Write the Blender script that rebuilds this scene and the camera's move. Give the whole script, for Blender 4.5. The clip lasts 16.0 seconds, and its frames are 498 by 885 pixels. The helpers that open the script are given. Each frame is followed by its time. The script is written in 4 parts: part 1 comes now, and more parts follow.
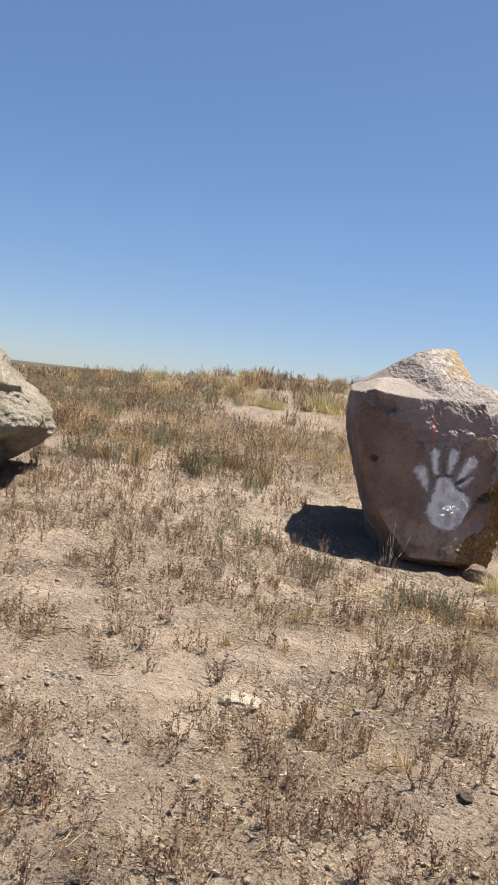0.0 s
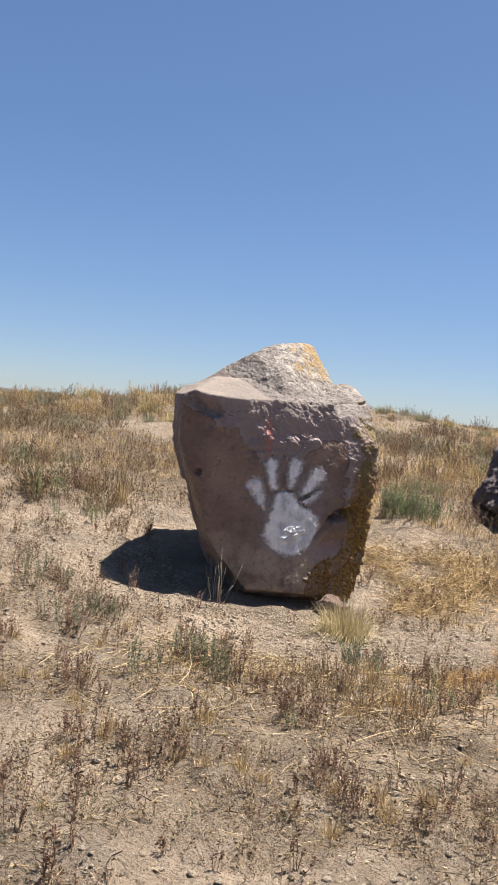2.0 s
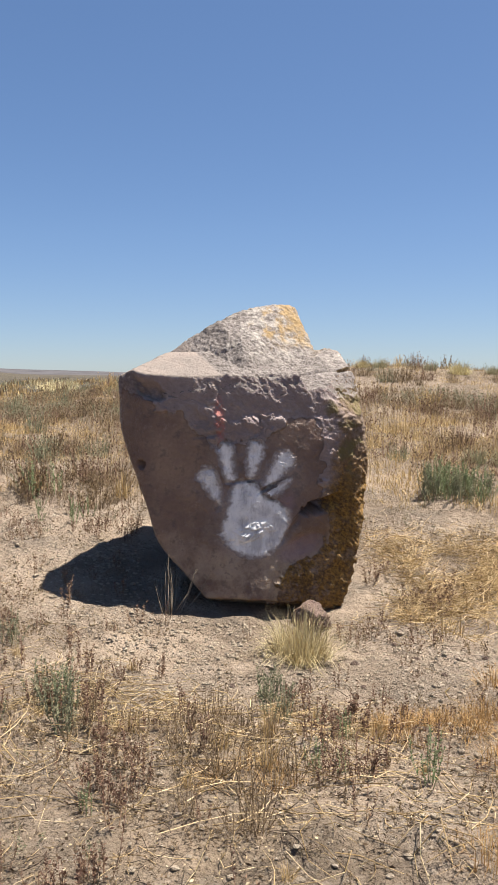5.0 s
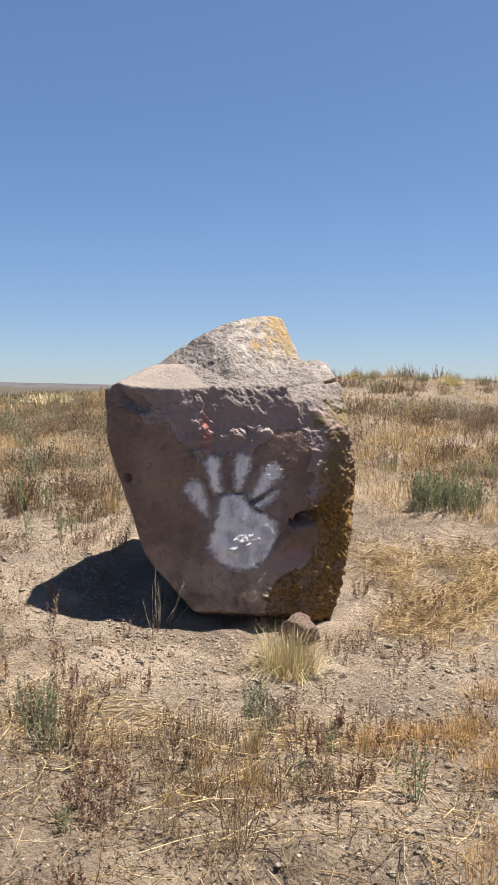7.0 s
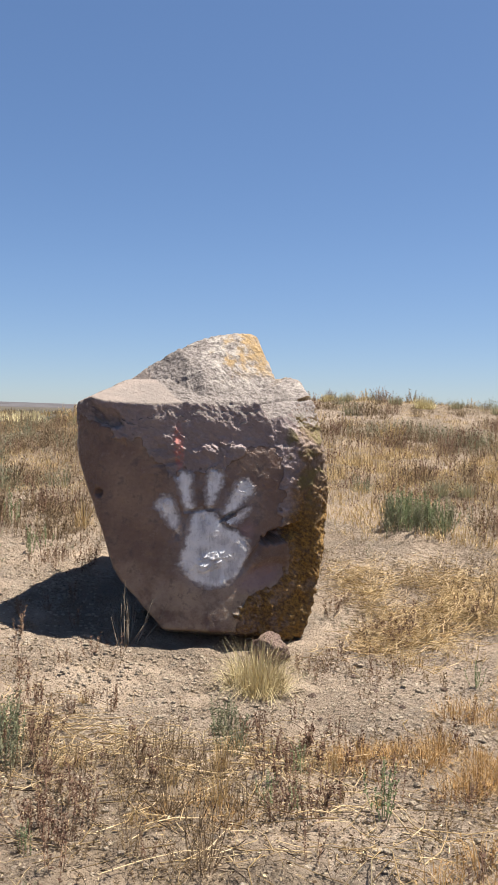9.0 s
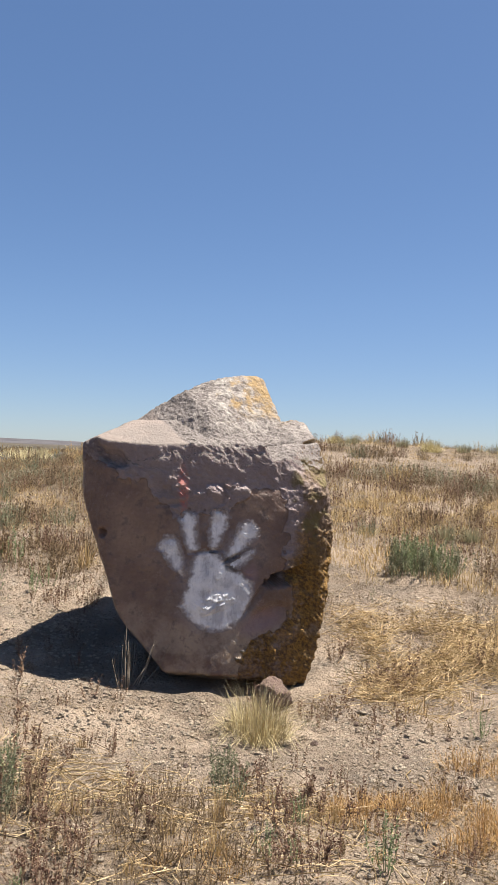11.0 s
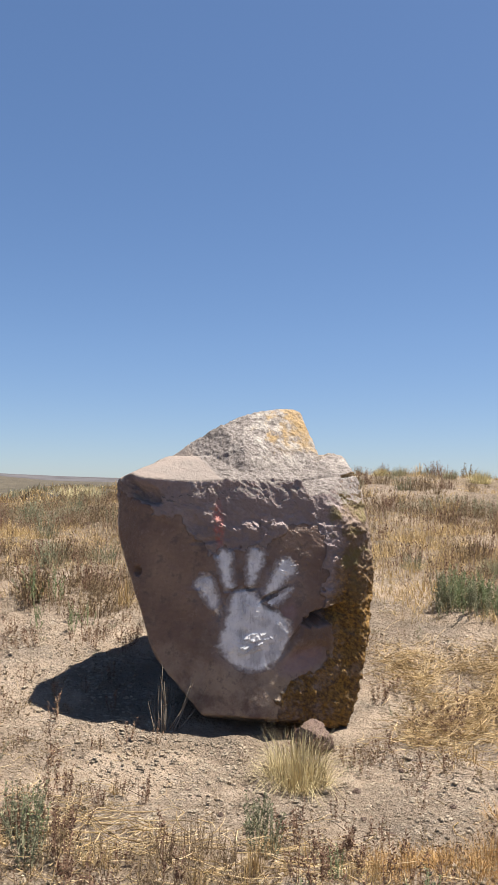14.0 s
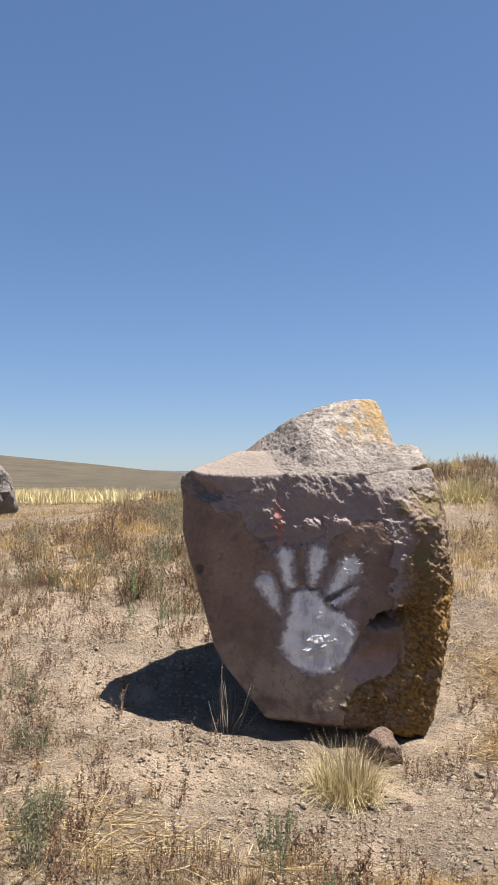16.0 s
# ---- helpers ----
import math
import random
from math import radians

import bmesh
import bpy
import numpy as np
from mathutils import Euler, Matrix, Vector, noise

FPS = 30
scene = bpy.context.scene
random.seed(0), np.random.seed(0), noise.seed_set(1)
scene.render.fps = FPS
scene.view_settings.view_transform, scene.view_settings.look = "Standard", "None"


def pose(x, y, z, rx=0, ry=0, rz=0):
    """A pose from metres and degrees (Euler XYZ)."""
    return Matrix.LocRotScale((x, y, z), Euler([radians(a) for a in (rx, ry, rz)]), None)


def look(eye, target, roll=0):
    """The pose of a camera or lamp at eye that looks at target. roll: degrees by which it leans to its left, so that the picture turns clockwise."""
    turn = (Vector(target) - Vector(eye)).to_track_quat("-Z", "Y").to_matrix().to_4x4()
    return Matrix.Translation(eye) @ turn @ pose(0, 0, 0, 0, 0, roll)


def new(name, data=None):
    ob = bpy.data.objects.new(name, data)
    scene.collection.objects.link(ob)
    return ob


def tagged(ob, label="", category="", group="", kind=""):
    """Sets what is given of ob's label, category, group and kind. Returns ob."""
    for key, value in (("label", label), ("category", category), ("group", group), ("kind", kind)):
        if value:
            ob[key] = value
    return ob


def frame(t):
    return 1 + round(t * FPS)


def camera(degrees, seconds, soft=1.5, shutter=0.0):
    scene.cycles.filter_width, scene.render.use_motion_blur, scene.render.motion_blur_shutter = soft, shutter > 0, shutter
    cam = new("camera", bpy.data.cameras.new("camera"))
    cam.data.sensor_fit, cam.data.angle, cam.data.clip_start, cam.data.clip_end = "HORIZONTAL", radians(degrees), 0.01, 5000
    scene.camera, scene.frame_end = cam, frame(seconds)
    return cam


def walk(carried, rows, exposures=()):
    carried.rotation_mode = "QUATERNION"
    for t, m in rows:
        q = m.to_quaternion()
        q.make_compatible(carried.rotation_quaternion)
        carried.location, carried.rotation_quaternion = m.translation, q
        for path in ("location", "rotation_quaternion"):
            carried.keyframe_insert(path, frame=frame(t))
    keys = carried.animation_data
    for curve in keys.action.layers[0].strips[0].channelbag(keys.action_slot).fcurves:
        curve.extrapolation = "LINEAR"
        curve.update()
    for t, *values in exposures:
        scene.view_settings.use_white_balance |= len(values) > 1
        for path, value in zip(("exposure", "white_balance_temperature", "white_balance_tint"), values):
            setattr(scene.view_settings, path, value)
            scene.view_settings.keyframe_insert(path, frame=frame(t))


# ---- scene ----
cam = camera(34.3, 16.0, 0.9)
METRES, EYE, TILT, LEAN, TURN = 4.688, 1.5, 1.17, 0.57, 14.2
ROWS = [
    (0.0, 0.0, 0.0, 0.0, 0.63, -5.18, -6.96),
    (0.5, 0.0835, 0.0579, -0.0014, 0.4, -4.38, -6.93),
    (1.0, 0.1649, 0.1262, -0.004, -0.05, -3.9, -6.38),
    (1.5, 0.2487, 0.1882, -0.0034, -0.08, -3.79, -5.69),
    (2.0, 0.3232, 0.2438, -0.0021, 0.69, -3.64, -5.17),
    (2.5, 0.3909, 0.3208, -0.0009, 2.07, -3.62, -4.49),
    (3.0, 0.4582, 0.3621, -0.0031, 4.11, -3.9, -3.99),
    (3.5, 0.5251, 0.4092, -0.0011, 6.86, -4.6, -3.02),
    (4.0, 0.5806, 0.4591, 0.0089, 10.12, -5.76, -1.92),
    (6.5, 0.6124, 0.4758, 0.0117, 12.07, -6.06, -0.22),
    (7.0, 0.6141, 0.4777, 0.011, 11.24, -5.16, -0.24),
    (7.5, 0.6143, 0.4795, 0.0083, 10.53, -4.46, -0.21),
    (8.0, 0.6135, 0.4826, 0.003, 9.93, -4.07, -0.27),
    (8.5, 0.6141, 0.4813, 0.0034, 9.59, -3.95, -0.64),
    (9.0, 0.6152, 0.4825, 0.0024, 9.47, -3.54, -1.22),
    (11.5, 0.618, 0.482, 0.0064, 10.05, -0.05, -2.09),
    (12.0, 0.6173, 0.4825, 0.0073, 10.02, 0.52, -2.1),
    (12.5, 0.6153, 0.4817, 0.008, 9.87, 0.97, -1.93),
    (13.0, 0.6128, 0.4851, 0.0068, 10.1, 1.32, -1.67),
    (13.5, 0.6118, 0.4922, 0.0059, 11.27, 1.49, -1.39),
    (14.0, 0.6305, 0.5052, 0.0059, 13.41, 1.64, -1.05),
    (14.5, 0.6637, 0.5143, 0.008, 16.07, 1.68, -0.5),
    (15.0, 0.6899, 0.5274, 0.0036, 18.94, 1.75, 0.12),
    (15.5, 0.7251, 0.5645, 0.0022, 22.11, 1.58, 0.52),
    (16.0, 0.7552, 0.5892, 0.0072, 25.5, 1.16, 0.32),
]
walk(cam, [(t, pose(0, 0, EYE, TILT, LEAN, TURN) @ pose(METRES * x, METRES * y, METRES * z, 90 + pitch, roll, yaw)) for t, x, y, z, yaw, pitch, roll in ROWS])

# ---- world, sun, exposure ----
SUN_TO = Vector((0.299, 0.239, 1.0)).normalized()
world = bpy.data.worlds.new("sky")
scene.world = world
world.use_nodes = True
wn = world.node_tree.nodes
sky = wn.new("ShaderNodeTexSky")
sky.sky_type = "NISHITA"
sky.sun_disc = False
sky.sun_elevation = math.asin(SUN_TO.z)
sky.sun_rotation = math.atan2(SUN_TO.x, SUN_TO.y)
sky.altitude = 1200
sky.air_density, sky.dust_density, sky.ozone_density = 0.75, 0.8, 4.0
wn["Background"].inputs[1].default_value = 0.094
soften = wn.new("ShaderNodeGamma")
soften.inputs[1].default_value = 0.65
deepen = wn.new("ShaderNodeHueSaturation")
deepen.inputs["Saturation"].default_value = 1.31
deepen.inputs["Hue"].default_value = 0.507
world.node_tree.links.new(sky.outputs[0], soften.inputs[0])
world.node_tree.links.new(soften.outputs[0], deepen.inputs["Color"])
# paler and bluer haze where the sky is brightest, near the horizon
weigh = wn.new("ShaderNodeRGBToBW")
spread = wn.new("ShaderNodeMapRange")
for socket, value in zip(spread.inputs[1:5], (1.6, 4.0, 0.0, 1.0)):
    socket.default_value = value
haze = wn.new("ShaderNodeMix")
haze.data_type, haze.blend_type = "RGBA", "MULTIPLY"
haze.inputs[7].default_value = (0.74, 0.77, 0.83, 1)
world.node_tree.links.new(deepen.outputs[0], weigh.inputs[0])
world.node_tree.links.new(weigh.outputs[0], spread.inputs[0])
world.node_tree.links.new(spread.outputs[0], haze.inputs[0])
world.node_tree.links.new(deepen.outputs[0], haze.inputs[6])
world.node_tree.links.new(haze.outputs[2], wn["Background"].inputs[0])
sun_data = bpy.data.lights.new("sun", "SUN")
sun_data.energy, sun_data.angle, sun_data.color = 5.0, radians(0.53), (1.0, 0.95, 0.87)
sun = new("sun", sun_data)
sun.matrix_world = look(SUN_TO * 50, (0, 0, 0))
scene.view_settings.exposure = 1.32


# ---- numeric noise ----
def lattice(ix, iy, iz, seed):
    h = (ix * 374761393 + iy * 668265263 + iz * 2147483647 + seed * 974634777) & 0xFFFFFFFF
    h = ((h ^ (h >> 13)) * 1274126177) & 0xFFFFFFFF
    h = ((h ^ (h >> 16)) * 2246822519) & 0xFFFFFFFF
    return ((h ^ (h >> 15)) & 0xFFFF) / 32767.5 - 1.0


def smooth_noise(x, y, z, seed=0):
    """Value noise in -1 to 1 over arrays."""
    fx, fy, fz = np.floor(x), np.floor(y), np.floor(z)
    ix, iy, iz = fx.astype(np.int64), fy.astype(np.int64), fz.astype(np.int64)
    a, b, c = x - fx, y - fy, z - fz
    a, b, c = (k * k * k * (k * (k * 6 - 15) + 10) for k in (a, b, c))
    total = 0.0
    for i in (0, 1):
        for j in (0, 1):
            for k in (0, 1):
                weight = (a if i else 1 - a) * (b if j else 1 - b) * (c if k else 1 - c)
                total = total + weight * lattice(ix + i, iy + j, iz + k, seed)
    return total


def fractal(x, y, z, size, octaves=4, gain=0.5, seed=0):
    total, amp, s = 0.0, 1.0, 1.0 / size
    for o in range(octaves):
        total = total + amp * smooth_noise(x * s + 17.3 * o, y * s + 5.1 * o, z * s + 9.7 * o, seed + o)
        amp *= gain
        s *= 2.03
    return total


def ramp01(x, a, b):
    k = np.clip((x - a) / (b - a), 0, 1)
    return k * k * (3 - 2 * k)


# ---- lie of the land ----
ROCK_AT = (-0.10, 7.75)
FACE_TURN = math.atan2(0.55, 0.83)


def land(x, y):
    """Height of the ground, without its fine relief."""
    x, y = np.asarray(x, float), np.asarray(y, float)
    slope = -0.0145 * x + 0.0175 * y
    z = 1.0 * np.tanh(slope / 1.0)
    z = z + 1.40 * np.exp(-(((x + 3.5) / 8.0) ** 2) * np.where(x < -3.5, 1.0, 0.72) - ((y - 22) / 11.0) ** 2) * ramp01(y, 3.5, 9.0)
    z = z - 0.31 * np.exp(-((x - 0.5) / 1.8) ** 2 - ((y - 7.9) / 1.9) ** 2)
    far = np.hypot(x, y)
    plain = ramp01(far, 26, 90)
    z = z - 2.6 * plain
    bearing = np.degrees(np.arctan2(-x, y))
    near_hill = 0.0262 * np.clip((bearing - 42) / 15, -0.2, 2.5) + 0.006
    z = z + ramp01(far, 120, 900) * near_hill * 900 * np.clip(far / 900, 0, 1.0) * ramp01(bearing, 30, 50)
    z = z + 2.55 * ramp01(far, 30, 78) * (1 - ramp01(bearing, 38, 43)) * (1 - 0.12 * ramp01(bearing, 23, 28))
    ridge = 20 + 8 * fractal(bearing * 0.45, bearing * 0, bearing * 0, 1.0, 3, 0.5, 5)
    z = z + ramp01(far, 1800, 3600) * ridge * ramp01(bearing, 32, 37)
    return z


def relief(x, y):
    """Small hollows, clods and crust of the dry soil."""
    zero = np.zeros_like(x)
    z = 0.030 * fractal(x, y, zero, 1.3, 3, 0.5, 11)
    fine = np.exp(-np.maximum(np.hypot(x - 0.5, y - 5) - 9, 0) / 6)
    lumps = fractal(x, y, zero, 0.22, 4, 0.55, 23)
    return z + fine * (0.020 * lumps + 0.014 * np.maximum(lumps, 0) ** 2 + 0.006 * fractal(x, y, zero, 0.07, 2, 0.6, 29))


def ground_height(x, y):
    x, y = np.atleast_1d(np.asarray(x, float)), np.atleast_1d(np.asarray(y, float))
    return land(x, y) + relief(x, y)


# ---- node helpers ----
class Nodes:
    """Short spellings for building a node tree."""

    def __init__(self, name):
        self.material = bpy.data.materials.new(name)
        self.material.use_nodes = True
        self.tree = self.material.node_tree
        self.shader = self.tree.nodes["Principled BSDF"]

    def put(self, socket, value):
        if isinstance(value, bpy.types.NodeSocket):
            self.tree.links.new(value, socket)
        elif value is not None:
            if socket.type == "RGBA" and len(value) == 3:
                value = (*value, 1)
            socket.default_value = value

    def node(self, kind, **ins):
        n = self.tree.nodes.new(kind)
        for key, value in ins.items():
            self.put(n.inputs[key], value)
        return n

    def math(self, op, a, b=0.0, c=0.0):
        n = self.tree.nodes.new("ShaderNodeMath")
        n.operation = op
        for socket, value in zip(n.inputs, (a, b, c)):
            self.put(socket, value)
        return n.outputs[0]

    def mix(self, k, a, b, mode="MIX"):
        n = self.tree.nodes.new("ShaderNodeMix")
        n.data_type, n.blend_type = "RGBA", mode
        self.put(n.inputs[0], k), self.put(n.inputs[6], a), self.put(n.inputs[7], b)
        return n.outputs[2]

    def noise(self, vector, scale, detail=4.0, rough=0.55, distortion=0.0):
        n = self.node("ShaderNodeTexNoise", Vector=vector, Scale=scale, Detail=detail, Roughness=rough, Distortion=distortion)
        return n.outputs[0]

    def between(self, value, a, b, lo=0.0, hi=1.0):
        n = self.tree.nodes.new("ShaderNodeMapRange")
        n.interpolation_type = "SMOOTHSTEP"
        for i, v in enumerate((value, a, b, lo, hi)):
            self.put(n.inputs[i], v)
        return n.outputs[0]

    def ramp(self, value, *stops):
        n = self.tree.nodes.new("ShaderNodeValToRGB")
        while len(n.color_ramp.elements) < len(stops):
            n.color_ramp.elements.new(0.5)
        for e, (at, col) in zip(n.color_ramp.elements, stops):
            e.position, e.color = at, (*col, 1)
        self.put(n.inputs[0], value)
        return n.outputs[0]

    def bump(self, height, strength, distance, normal=None):
        n = self.node("ShaderNodeBump", Height=height, Strength=strength, Distance=distance)
        if normal is not None:
            self.put(n.inputs["Normal"], normal)
        return n.outputs[0]

    def finish(self, color, rough=0.9, normal=None, specular=0.3):
        self.put(self.shader.inputs["Base Color"], color)
        self.put(self.shader.inputs["Roughness"], rough)
        self.put(self.shader.inputs["Specular IOR Level"], specular)
        if normal is not None:
            self.put(self.shader.inputs["Normal"], normal)
        return self.material


def soil_material():
    n = Nodes("dry_soil")
    at = n.node("ShaderNodeTexCoord").outputs["Object"]
    broad = n.noise(at, 0.8, 5, 0.6)
    mid = n.noise(at, 5.0, 6, 0.65)
    fine = n.noise(at, 38.0, 6, 0.7)
    grit = n.node("ShaderNodeTexVoronoi", Vector=at, Scale=70.0).outputs["Distance"]
    shift = n.node("ShaderNodeTexNoise", Vector=at, Scale=9.0, Detail=4.0)
    warped = n.node("ShaderNodeVectorMath")
    warped.operation = "MULTIPLY_ADD"
    n.put(warped.inputs[0], shift.outputs[1])
    n.put(warped.inputs[1], (0.10, 0.10, 0.10))
    n.put(warped.inputs[2], at)
    clods = n.node("ShaderNodeTexVoronoi", Vector=warped.outputs[0], Scale=24.0).outputs["Distance"]
    base = n.ramp(mid, (0.28, (0.218, 0.160, 0.113)), (0.5, (0.325, 0.248, 0.180)), (0.72, (0.417, 0.331, 0.252)))
    base = n.mix(n.between(broad, 0.35, 0.65, 0.0, 0.6), base, (0.359, 0.276, 0.202))
    crust = n.math("MULTIPLY", n.between(n.noise(at, 2.6, 6, 0.68), 0.50, 0.62), n.between(clods, 0.55, 0.25))
    base = n.mix(n.math("MULTIPLY", crust, 0.75), base, (0.524, 0.430, 0.336))
    spotty = n.between(n.noise(at, 1.3, 5, 0.65), 0.36, 0.58, 0.40, 1.0)
    base = n.mix(n.math("MULTIPLY", n.between(fine, 0.55, 0.66, 0.0, 0.85), spotty), base, (0.046, 0.034, 0.026))
    base = n.mix(n.between(fine, 0.44, 0.30, 0.0, 0.40), base, (0.475, 0.384, 0.297))
    specks = n.noise(at, 90.0, 4, 0.7)
    base = n.mix(n.math("MULTIPLY", n.between(specks, 0.56, 0.64, 0.0, 0.75), spotty), base, (0.040, 0.029, 0.022))
    ashen = n.noise(at, 1.7, 5, 0.65)
    base = n.mix(n.between(ashen, 0.50, 0.66, 0.0, 0.55), base, n.mix(fine, (0.079, 0.066, 0.055), (0.30, 0.243, 0.187)))
    cover = n.node("ShaderNodeAttribute")
    cover.attribute_name = "cover"
    litter = n.ramp(n.noise(at, 6.0, 8, 0.74), (0.3, (0.060, 0.044, 0.030)), (0.5, (0.15, 0.108, 0.070)), (0.7, (0.30, 0.228, 0.150)))
    base = n.mix(n.math("MULTIPLY", cover.outputs["Fac"], 0.82), base, litter)
    sage = n.node("ShaderNodeAttribute")
    sage.attribute_name = "far_scrub"
    scrub = n.ramp(n.math("ADD", n.math("MULTIPLY", n.noise(at, 0.05, 8, 0.7), 0.5), n.math("MULTIPLY", n.noise(at, 0.5, 6, 0.7), 0.5)), (0.36, (0.042, 0.036, 0.027)), (0.5, (0.076, 0.063, 0.045)), (0.64, (0.125, 0.101, 0.068)))
    base = n.mix(sage.outputs["Fac"], base, scrub)
    # distance haze on the far hills, put into the base colour as mauve-grey
    hills = n.node("ShaderNodeAttribute")
    hills.attribute_name = "hill_haze"
    base = n.mix(hills.outputs["Fac"], base, n.mix(n.between(n.noise(at, 0.006, 6, 0.65), 0.4, 0.6), (0.062, 0.056, 0.058), (0.098, 0.090, 0.092)))
    h = n.math("ADD", n.math("ADD", n.math("MULTIPLY", n.math("MULTIPLY", fine, 0.62), spotty), n.math("MULTIPLY", mid, 1.1)), n.math("MULTIPLY", n.math("MULTIPLY", clods, -0.30), crust))
    normal = n.bump(h, 1.0, 0.12)
    normal = n.bump(grit, 0.4, 0.012, normal)
    return n.finish(base, 0.95, normal, 0.15)


def rock_material():
    """Purple-grey boulder with ochre staining, brown overpaint and a pale sprayed print on its face."""
    n = Nodes("painted_boulder")
    at = n.node("ShaderNodeTexCoord").outputs["Object"]
    xyz = n.node("ShaderNodeSeparateXYZ", Vector=at)
    u, v, w = xyz.outputs
    jitter = n.noise(at, 9.0, 5, 0.6)
    wob = n.math("SUBTRACT", jitter, 0.5)
    coarse = n.noise(at, 3.0, 6, 0.6)
    layered = n.node("ShaderNodeCombineXYZ", X=n.math("MULTIPLY", u, 0.9), Y=v, Z=n.math("MULTIPLY", n.math("ADD", w, n.math("MULTIPLY", u, 0.35)), 1.2)).outputs[0]
    grain = n.noise(layered, 42.0, 8, 0.74)
    stone = n.ramp(coarse, (0.3, (0.19, 0.145, 0.135)), (0.5, (0.28, 0.22, 0.205)), (0.7, (0.38, 0.32, 0.29)))
    stone = n.mix(n.between(grain, 0.45, 0.65, 0.0, 0.55), stone, (0.12, 0.095, 0.09))
    stone = n.mix(n.between(grain, 0.45, 0.30, 0.0, 0.6), stone, (0.52, 0.47, 0.44))
    facing = n.node("ShaderNodeSeparateXYZ", Vector=n.node("ShaderNodeTexCoord").outputs["Normal"]).outputs[2]
    up = n.math("MULTIPLY", n.between(facing, 0.22, 0.45), n.between(n.math("ADD", w, n.math("MULTIPLY", v, -0.15)), 1.26, 1.34))
    top = n.mix(n.between(grain, 0.35, 0.68), n.mix(n.between(coarse, 0.4, 0.6), (0.300, 0.258, 0.228), (0.200, 0.170, 0.150)), (0.085, 0.068, 0.060))
    stone = n.mix(n.math("MULTIPLY", up, 0.95), stone, top)
    chalk = n.math("MULTIPLY", n.math("MULTIPLY", up, n.between(w, 1.42, 1.62)), n.math("MULTIPLY", n.between(n.math("ADD", u, wob), -0.16, -0.02), n.between(n.noise(at, 11.0, 6, 0.7), 0.46, 0.60)))
    stone = n.mix(n.math("MULTIPLY", chalk, 0.45), stone, (0.54, 0.49, 0.42))
    # smooth pinkish shelf at one end of the top
    shelf = n.math("MULTIPLY", n.between(n.math("ADD", n.math("ADD", u, n.math("MULTIPLY", v, 0.32)), n.math("MULTIPLY", wob, 0.08)), -0.32, -0.35), n.between(facing, 0.3, 0.5))
    stone = n.mix(shelf, stone, n.mix(n.between(coarse, 0.4, 0.6), (0.255, 0.205, 0.172), (0.215, 0.176, 0.150)))

    def blot(cu, cw, ru, rw, tilt=0.0, soft=0.35, push=0.25):
        """An elliptic patch on the face with a soft, uneven rim."""
        du, dw = n.math("SUBTRACT", u, cu), n.math("SUBTRACT", w, cw)
        c, s = math.cos(tilt), math.sin(tilt)
        a = n.math("DIVIDE", n.math("ADD", n.math("MULTIPLY", du, c), n.math("MULTIPLY", dw, s)), ru)
        b = n.math("DIVIDE", n.math("SUBTRACT", n.math("MULTIPLY", dw, c), n.math("MULTIPLY", du, s)), rw)
        r = n.math("SQRT", n.math("ADD", n.math("MULTIPLY", a, a), n.math("MULTIPLY", b, b)))
        r = n.math("ADD", r, n.math("MULTIPLY", wob, push))
        return n.between(r, 1.0 + soft * 0.5, 1.0 - soft * 0.5)

    def either(*masks):
        total = masks[0]
        for m in masks[1:]:
            total = n.math("MAXIMUM", total, m)
        return total

    front = n.between(v, -0.10, -0.16)
    # shaded front stone mixed paler: its grazing light is put into the colour
    stone = n.mix(n.math("MULTIPLY", front, n.math("MULTIPLY", n.between(up, 0.6, 0.2), 0.50)), stone, (0.410, 0.318, 0.300))
    side_tint = n.math("MULTIPLY", n.math("MULTIPLY", n.between(n.math("ADD", u, n.math("MULTIPLY", wob, 0.3)), 0.40, 0.52), n.between(up, 0.5, 0.1)), n.between(n.noise(at, 9.0, 6, 0.7), 0.30, 0.60, 0.45, 0.95))
    stone = n.mix(side_tint, stone, n.mix(grain, (0.20, 0.125, 0.045), (0.085, 0.055, 0.030)))
    ochre = either(n.math("MULTIPLY", n.between(n.math("ADD", u, wob), 0.10, 0.24), n.math("MULTIPLY", n.between(n.math("ADD", w, n.math("MULTIPLY", wob, 0.4)), 1.56, 1.74), n.between(jitter, 0.36, 0.58))),
                   n.math("MULTIPLY", n.math("MULTIPLY", n.between(n.math("SUBTRACT", n.math("ADD", u, n.math("MULTIPLY", wob, 0.35)), n.between(w, 0.14, 0.46, 0.03, 0.40)), -0.02, 0.05), n.between(n.math("ADD", w, n.math("MULTIPLY", wob, 0.9)), 1.00, 0.60)), n.between(n.noise(at, 14.0, 6, 0.7), 0.30, 0.46, 0.35, 1.0)))
    stone = n.mix(n.math("MULTIPLY", ochre, n.between(n.noise(at, 6.0, 6, 0.7), 0.32, 0.55, 0.35, 0.95)), stone, n.mix(n.between(grain, 0.35, 0.62), n.mix(n.between(w, 1.2, 1.4), (0.36, 0.195, 0.038), (0.36, 0.240, 0.110)), n.mix(n.between(w, 1.2, 1.4), (0.085, 0.046, 0.016), (0.24, 0.155, 0.065))))
    moss = n.math("MULTIPLY", blot(0.55, 1.05, 0.20, 0.30, 0.0, 0.6, 0.8), n.between(jitter, 0.48, 0.60))
    stone = n.mix(n.math("MULTIPLY", moss, 0.6), stone, (0.17, 0.145, 0.06))

    # brown overpaint low on the face
    calm = n.node("ShaderNodeAttribute")
    calm.attribute_name = "calm"
